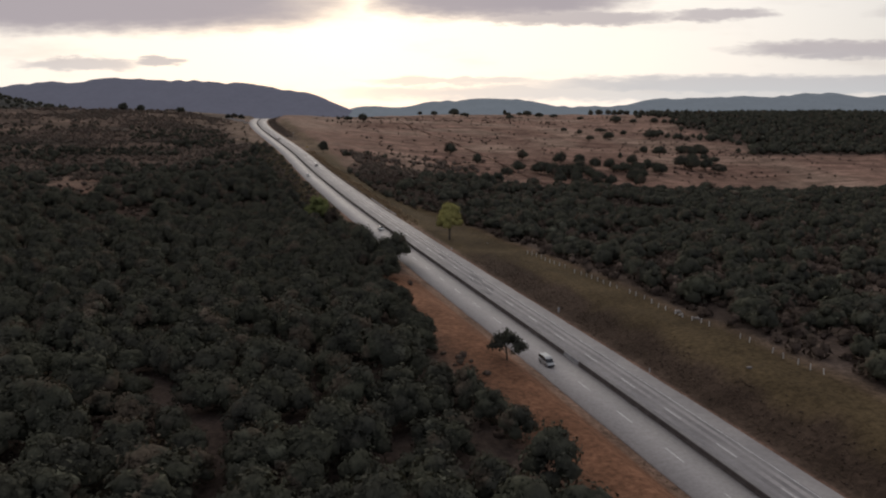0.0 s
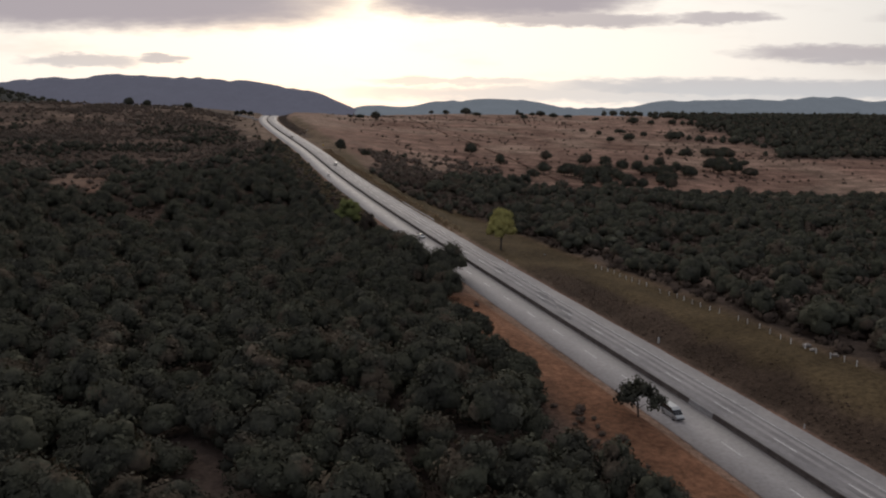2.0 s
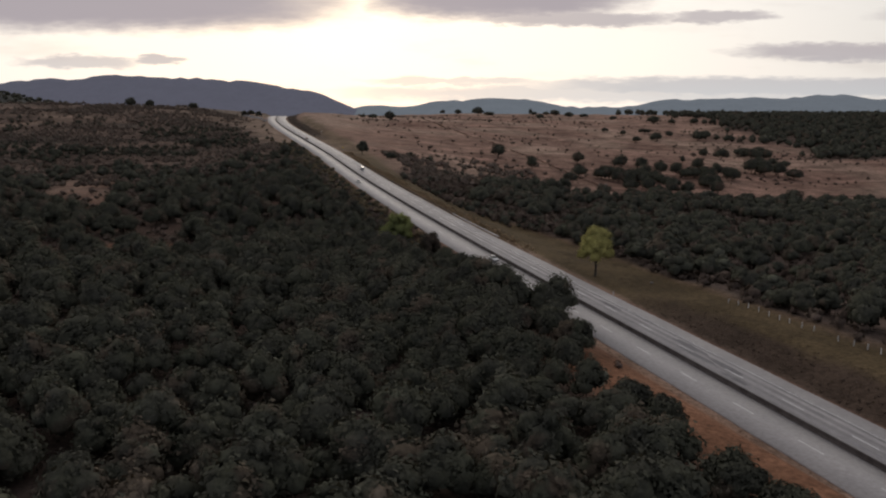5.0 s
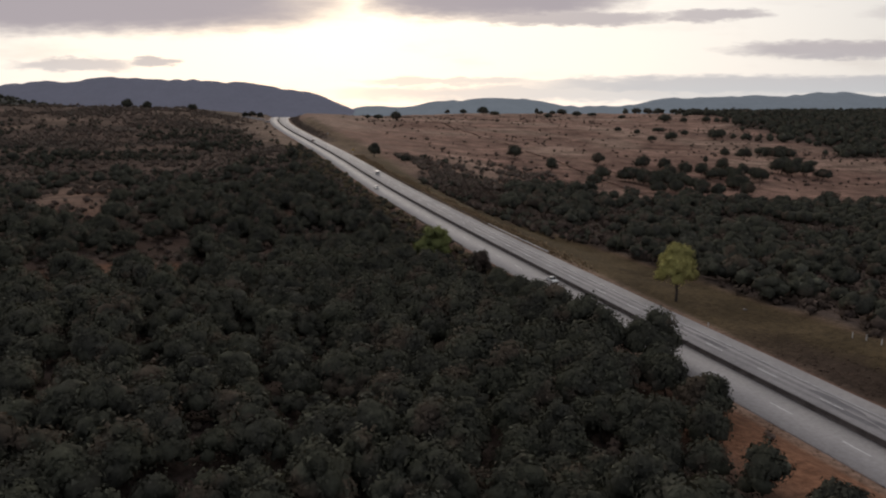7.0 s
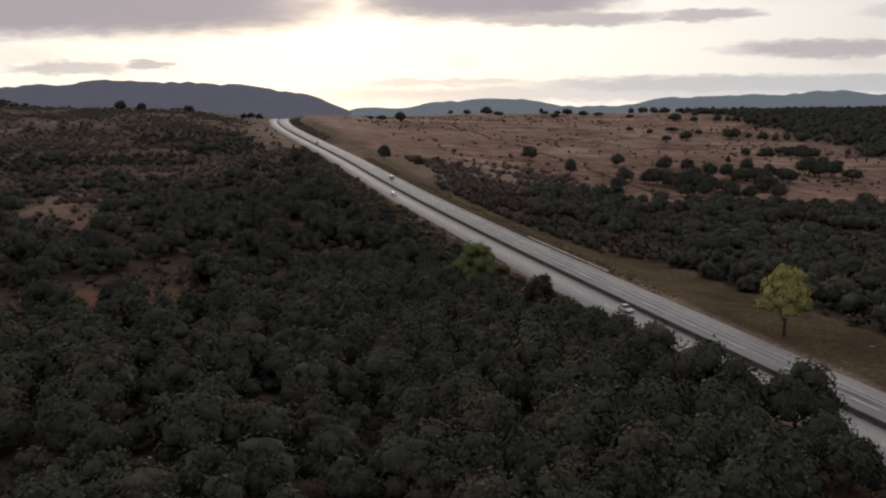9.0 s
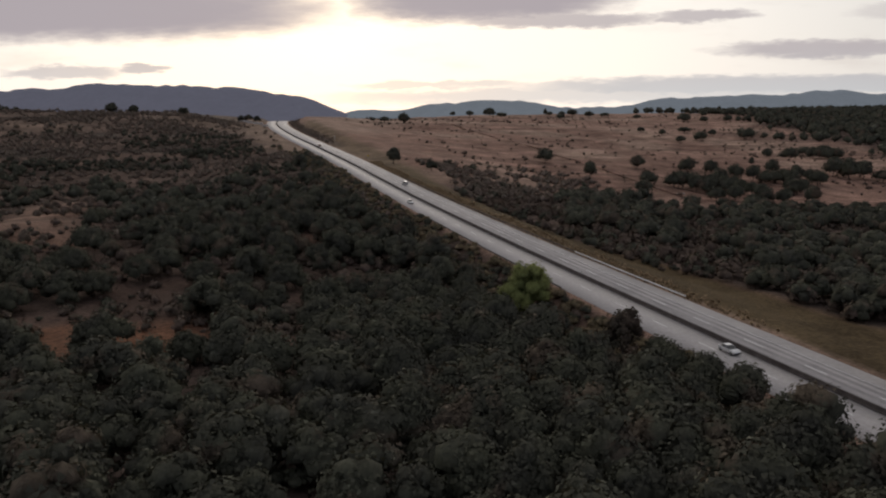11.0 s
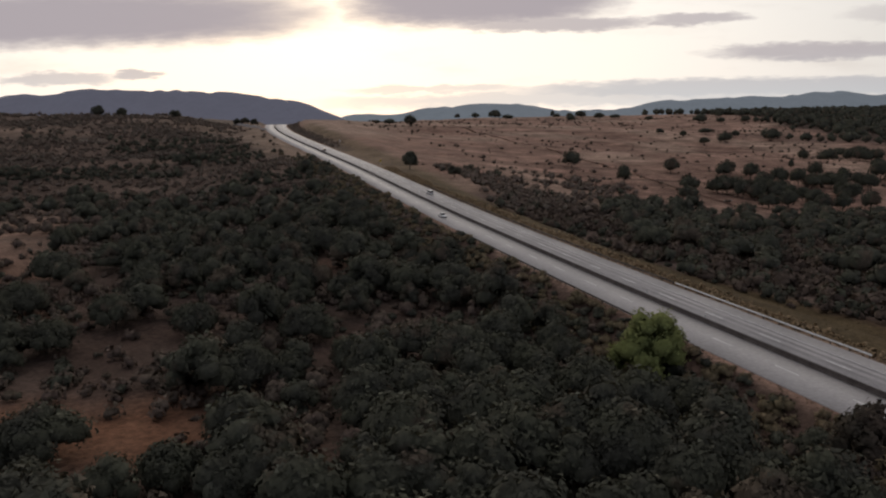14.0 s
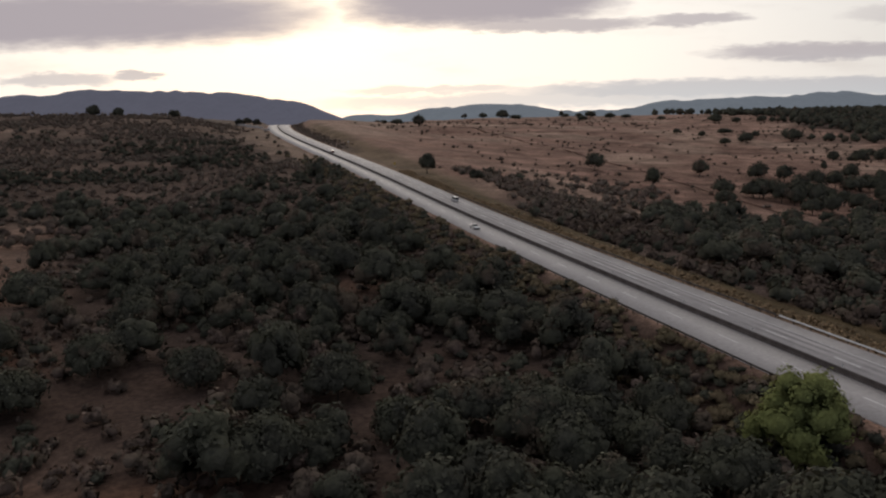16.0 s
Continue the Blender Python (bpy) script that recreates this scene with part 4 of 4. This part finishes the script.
SKYLINE = [(323, 1209, 6.6, 4.8), (340, 1182, 7.7, 7), (400, 1250, 13, 10.5), (417, 1241, 6.3, 10.5), (502, 1255, 10, 4), (507, 1250, 6, 6), (530, 1250, 6.6, 6.5), (531, 1217, 9.5, 10), (523, 1147, 8.4, 8.4), (555, 1155, 6.1, 9), (586, 1112, 5.4, 7.7), (591, 1000, 11, 10.5), (677, 1073, 7, 6.5), (724, 1081, 8.4, 6), (765, 1095, 7.4, 9), (1050, 1340, 9.4, 7), (1065, 1320, 9.3, 7.6)]
g = np.random.default_rng(88)
for _ in range(30):
    q, side = g.uniform(0, 1), g.uniform(-22, 22)
    GROVE.append((228 + 140 * q - 0.45 * side, 474 + 62 * q + side, g.uniform(7, 10.5), g.uniform(5.2, 8.0)))
for _ in range(16):
    q, side = g.uniform(0, 1), g.uniform(-22, 22)
    GROVE.append((430 + 75 * q + side, 560 + 110 * q, g.uniform(6, 10), g.uniform(5, 8.5)))
far_kinds = [tree_thing("field_tree", "dark round-headed tree in the dry grassland", "tree", 300 + k, 10, 7, 11, 460, 0.85, OAK, 0.3, 0.10, "scattered trees of the dry grassland", 0.5) for k in range(4)]
for k, (x, y, h, r) in enumerate(FIELD_NEAR + GROVE + FIELD_FAR + SKYLINE):
    m = pose(x, y, float(land(x, y)) - 0.2, 0, 0, k * 77 % 360) @ Matrix.Diagonal((r / 6.4, r / 6.4, h / 8.2, 1))
    o = far_kinds[k] if k < 4 else copy_thing(far_kinds[k % 4], m)
    o.matrix_basis = m


# ---- guard rails, fence, posts and signs ----
def guard_rail(label, s0, s1, n, mat, post_gap=4.0):
    rail = tagged(new("guard_rail"), label, "guard rail")
    s = np.arange(s0, s1 + 0.1, 2.0)
    wave = [(0.0, 0.42), (0.06, 0.50), (0.0, 0.57), (0.06, 0.64), (0.0, 0.73), (-0.02, 0.73), (-0.02, 0.42)]
    side = 1.0 if n < 0 else -1.0
    rows = np.stack([np.c_[road_x(s) + n + side * a, s, ROAD_Z(s) + b] for a, b in wave + wave[:1]], 1).reshape(-1, 3)
    mesh_from("beam", rows, lattice(len(s), len(wave) + 1), mat, rail)
    post = part("post", box(bmesh.new(), (0.12, 0.16, 1.0), (0, 0, 0.18), 0, 0.01), RUSTY, rail)
    for k, q in enumerate(np.arange(s0 + 0.5, s1, post_gap)):
        p = post if k == 0 else new("post", post.data)
        p.parent = rail
        p.matrix_basis = along(q, n - side * 0.10, 0.0)
    return rail


guard_rail("pale galvanised steel guard rail on short posts", 198, 250, 11.85, RAIL)
guard_rail("dull weathered guard rail along the fill", 250.5, 440, 11.85, RUSTY)
guard_rail("dull weathered guard rail above the wooded slope", 214, 330, -10.6, RUSTY)

fence = tagged(new("wire_fence"), "wire fence on whitewashed concrete posts along the verge", "fence")
post = part("fence_post", box(bmesh.new(), (0.155, 0.155, 1.4), (0, 0, 0.5), 0, 0.02), LIMEWASH, fence)
stops = []
for k in range(40):
    y = -28 + 3.35 * k + rng.uniform(-0.3, 0.3)
    x = 36.8 - 0.02 * y + rng.uniform(-0.2, 0.2)
    stops.append((x, y, float(land(x, y))))
    if k in (5, 8, 9, 21, 30):
        continue
    p = post if k == 0 else new("fence_post", post.data)
    p.parent = fence
    p.matrix_basis = pose(*stops[-1], rng.uniform(-4, 4), rng.uniform(-4, 4), rng.uniform(-20, 20))
for h in (0.3, 0.65, 1.0):
    line = bpy.data.curves.new("wire", "CURVE")
    line.dimensions, line.bevel_depth = "3D", 0.008
    run = line.splines.new("POLY")
    run.points.add(len(stops) - 1)
    for q, (x, y, z) in zip(run.points, stops):
        q.co = (x, y, z + h, 1)
    line.materials.append(WIRE)
    new("wire", line).parent = fence


def marker(name, label, x, y, height, wide, mat):
    """A small post with a rounded cap."""
    top = tagged(new(name), label, "marker post")
    bm = bmesh.new()
    box(bm, (wide, wide * 0.6, height + 0.3), (0, 0, height / 2 - 0.15), 0, 0.03)
    part("shaft", bm, mat, top)
    bm = bmesh.new()
    box(bm, (wide * 0.8, 0.02, 0.18), (0, -wide * 0.31, height - 0.2))
    part("reflector", bm, STEEL, top)
    top.matrix_basis = pose(x, y, float(land(x, y)))
    return top


marker("kilometre_post", "small white kilometre post beside the highway", 14.0, 37, 1.3, 0.4, WHITE)
marker("marker_post", "small white marker post beside the highway", 12.9, 120, 0.9, 0.25, WHITE)
marker("marker_post", "small white marker post beside the highway", 12.4, -8, 0.9, 0.25, WHITE)
for s in (243.0, 262.0, 288.0, 224.0):
    top = tagged(new("barrier_reflector"), "white reflector post fixed on the median barrier", "reflector")
    part("stem", box(bmesh.new(), (0.10, 0.10, 0.5), (0, 0, 0.22), 0, 0.02), WHITE, top)
    part("plate", box(bmesh.new(), (0.34, 0.05, 0.34), (0, -0.04, 0.5), 0, 0.02), WHITE, top)
    top.matrix_basis = along(s, -0.03, 0.85)


def road_sign(label, x, y, mat, diamond):
    top = tagged(new("road_sign"), label, "road sign")
    bm = bmesh.new()
    bmesh.ops.create_cone(bm, cap_ends=True, segments=8, radius1=0.05, radius2=0.05, depth=2.8, matrix=Matrix.Translation((0, 0, 1.2)))
    part("pole", bm, STEEL, top)
    bm = bmesh.new()
    bmesh.ops.create_cube(bm, size=1, matrix=Matrix.Translation((0, -0.07, 2.4)) @ Matrix.Rotation(radians(45 if diamond else 0), 4, "Y") @ Matrix.Diagonal((1.0, 0.03, 1.0, 1)))
    bmesh.ops.bevel(bm, geom=[e for e in bm.edges if abs(e.verts[0].co.y - e.verts[1].co.y) > 0.01], offset=0.08, segments=3, affect="EDGES")
    part("panel", bm, mat, top)
    top.matrix_basis = pose(x, y, float(land(x, y)))
    return top


road_sign("yellow diamond warning sign on a steel pole", 23.8, 533, YELLOW, True)
road_sign("white square road sign on a steel pole", 30.5, 668, WHITE, False)


# ---- vehicles ----
GLASS = material("dark_vehicle_glass", (0.015, 0.016, 0.018), (0.02, 0.02, 0.022), 1.0, 0.12, 0.0, spec=0.6)
RUBBER = material("tyre_rubber", (0.02, 0.02, 0.02), (0.03, 0.03, 0.03), 3.0, 0.9, 0.1)
CHROME = material("bright_wheel_metal", (0.5, 0.5, 0.5), (0.4, 0.4, 0.4), 3.0, 0.35, 0.0, metal=0.8)
LAMP = material("clear_lamp_glass", (0.6, 0.6, 0.58), (0.5, 0.5, 0.48), 3.0, 0.2, 0.0)
TAIL = material("red_lamp_glass", (0.35, 0.02, 0.02), (0.3, 0.02, 0.02), 3.0, 0.25, 0.0)
BODY_WHITE = material("white_car_paint", (0.62, 0.61, 0.60), (0.56, 0.55, 0.54), 0.8, 0.3, 0.0, spec=0.5)
BODY_SILVER = material("silver_car_paint", (0.42, 0.43, 0.44), (0.36, 0.37, 0.38), 0.8, 0.3, 0.0, metal=0.4, spec=0.5)
BODY_RED = material("dark_red_car_paint", (0.12, 0.02, 0.02), (0.09, 0.02, 0.02), 0.8, 0.3, 0.0, spec=0.5)


def loft(sections):
    """A hull through cross sections: y, half width low, half width high, z low, z high."""
    bm = bmesh.new()
    rings = []
    for y, w0, w1, z0, z1 in sections:
        zm = z0 + 0.55 * (z1 - z0)
        rings.append([bm.verts.new(p) for p in ((-w0 * 0.92, y, z0), (w0 * 0.92, y, z0), (w0, y, zm), (w1, y, z1 - 0.04), (w1 * 0.85, y, z1), (-w1 * 0.85, y, z1), (-w1, y, z1 - 0.04), (-w0, y, zm))])
    for a, b in zip(rings, rings[1:]):
        for k in range(8):
            bm.faces.new((a[k], a[(k + 1) % 8], b[(k + 1) % 8], b[k]))
    bm.faces.new(rings[0]), bm.faces.new(rings[-1][::-1])
    bmesh.ops.recalc_face_normals(bm, faces=bm.faces)
    return bm


def vehicle(name, label, category, paint, van, m):
    """Front towards +y."""
    top = tagged(new(name), label, category)
    if van:
        hull = [(-2.35, 0.84, 0.82, 0.35, 0.98), (-2.2, 0.88, 0.86, 0.3, 1.0), (1.2, 0.88, 0.86, 0.3, 1.0), (2.1, 0.84, 0.78, 0.3, 0.92), (2.4, 0.72, 0.66, 0.35, 0.75)]
        cab = [(-2.3, 0.82, 0.74, 0.97, 1.75), (-1.9, 0.84, 0.76, 0.97, 1.88), (0.5, 0.84, 0.76, 0.97, 1.88), (1.1, 0.83, 0.72, 0.97, 1.6), (1.75, 0.80, 0.70, 0.92, 1.02)]
    else:
        hull = [(-2.2, 0.76, 0.72, 0.38, 0.82), (-2.0, 0.86, 0.82, 0.3, 0.92), (1.0, 0.87, 0.83, 0.28, 0.92), (1.9, 0.83, 0.76, 0.3, 0.82), (2.25, 0.72, 0.66, 0.36, 0.66)]
        cab = [(-1.65, 0.76, 0.66, 0.88, 0.98), (-0.95, 0.78, 0.64, 0.9, 1.4), (0.15, 0.78, 0.64, 0.9, 1.43), (1.05, 0.76, 0.68, 0.88, 0.95)]
    body = part("body", loft(hull), paint, top)
    part("cabin", loft(cab), GLASS, top, "dark tinted windows")
    roof = [(y, w1 * 1.02, w1 * 0.96, z1 - 0.06, z1 + 0.015) for y, _, w1, _, z1 in cab if z1 > 1.3]
    part("roof", loft(roof), paint, top)
    for y in (-1.4, 1.42):
        for x in (-0.78, 0.78):
            bm = bmesh.new()
            spin = Matrix.Translation((x, y, 0.32)) @ Matrix.Rotation(radians(90), 4, "Y")
            bmesh.ops.create_cone(bm, cap_ends=True, segments=16, radius1=0.32, radius2=0.32, depth=0.22, matrix=spin)
            wheel = part("wheel", bm, RUBBER, top)
            bm = bmesh.new()
            bmesh.ops.create_cone(bm, cap_ends=True, segments=12, radius1=0.19, radius2=0.19, depth=0.235, matrix=spin)
            part("rim", bm, CHROME, wheel)
    for x in (-0.58, 0.58):
        part("headlight", box(bmesh.new(), (0.28, 0.10, 0.14), (x, hull[-1][0] - 0.06, 0.64), 0, 0.02), LAMP, top)
        part("tail_light", box(bmesh.new(), (0.18, 0.08, 0.22), (x, hull[0][0] + 0.03, 0.72), 0, 0.02), TAIL, top)
    part("bumper", box(bmesh.new(), (1.5, 0.12, 0.2), (0, hull[-1][0], 0.42), 0, 0.04), GLASS, top)
    top.matrix_basis = m
    return top


vehicle("van", "silver minivan with dark windows in the outer lane", "van", BODY_SILVER, True, along(1.5, -6.3, 0.04, 180))
vehicle("car", "white saloon car driving downhill", "car", BODY_WHITE, False, along(164.5, -3.0, 0.04, 180))
vehicle("car", "white hatchback driving uphill", "car", BODY_WHITE, True, along(412, 6.3, 0.04))
vehicle("car", "white car far up the descending lanes", "car", BODY_WHITE, False, along(357, -6.3, 0.04, 180))
vehicle("car", "dark red car near the crest", "car", BODY_RED, False, along(628, 3.0, 0.04))


# ---- stones, bare patches and the wall at the crest ----
def stone(x, y, size, seed):
    g = np.random.default_rng(seed)
    bm = bmesh.new()
    bmesh.ops.create_icosphere(bm, subdivisions=2, radius=1)
    for q in bm.verts:
        q.co = Vector((q.co.x * 1.3, q.co.y, q.co.z * 0.6)) * (size * (1 + 0.18 * g.standard_normal()))
    me = bpy.data.meshes.new("stone")
    bm.to_mesh(me)
    bm.free()
    me.materials.append(ROCK)
    o = tagged(new("stone", me), "pale weathered boulder lying on the grass", "stone", "boulders of the verge")
    o.matrix_basis = pose(x, y, float(land(x, y)) + size * 0.2, 0, 0, seed * 50)


for k, (x, y, size) in enumerate(((30.5, 130, 0.4), (38, 20, 0.8), (37.2, 17.5, 0.6), (38.4, 13, 0.7), (27, -20, 0.5), (205, 470, 1.1), (212, 474, 0.8), (262, 468, 1.0))):
    stone(x, y, size, k + 3)

wall = tagged(new("parapet_wall"), "low pale concrete parapet at the crest of the highway", "wall")
for k in range(5):
    y = 846 + 9 * k
    x = float(road_x(y)) - 14 - 5.0 * k
    o = part("wall_panel", box(bmesh.new(), (9.6, 0.3, 1.5), (0, 0, 0.5), 0, 0.04), WHITE, wall)
    o.matrix_basis = pose(x, y, float(land(x, y)), 0, 0, -28)
for k in range(3):
    post_x, post_y = float(road_x(848)) - 12 - 7 * k, 848 + 5 * k
    o = part("wall_post", box(bmesh.new(), (0.5, 0.5, 2.6), (0, 0, 1.1), 0, 0.05), WHITE, wall)
    o.matrix_basis = pose(post_x, post_y, float(land(post_x, post_y)))

PATCH = material("oil_darkened_pavement", (0.12, 0.11, 0.115), (0.17, 0.16, 0.165), 0.4, 0.7, 0.1)
for k, (s, n, a, b) in enumerate(((66, 5.6, 5, 0.8), (73, 4.2, 6, 0.7), (79, 6.2, 6, 0.9), (60, 3.0, 4, 0.6), (110, 6.0, 5, 0.7))):
    bm = bmesh.new()
    g = np.random.default_rng(90 + k)
    ring = [bm.verts.new((b * math.cos(q) * g.uniform(0.7, 1.2), a * math.sin(q) * g.uniform(0.7, 1.2), 0)) for q in np.linspace(0, 2 * math.pi, 18, endpoint=False)]
    bm.faces.new(ring)
    o = part("pavement_stain", bm, PATCH, road)
    o.matrix_basis = along(s, n, 0.037 + 0.0005 * k)
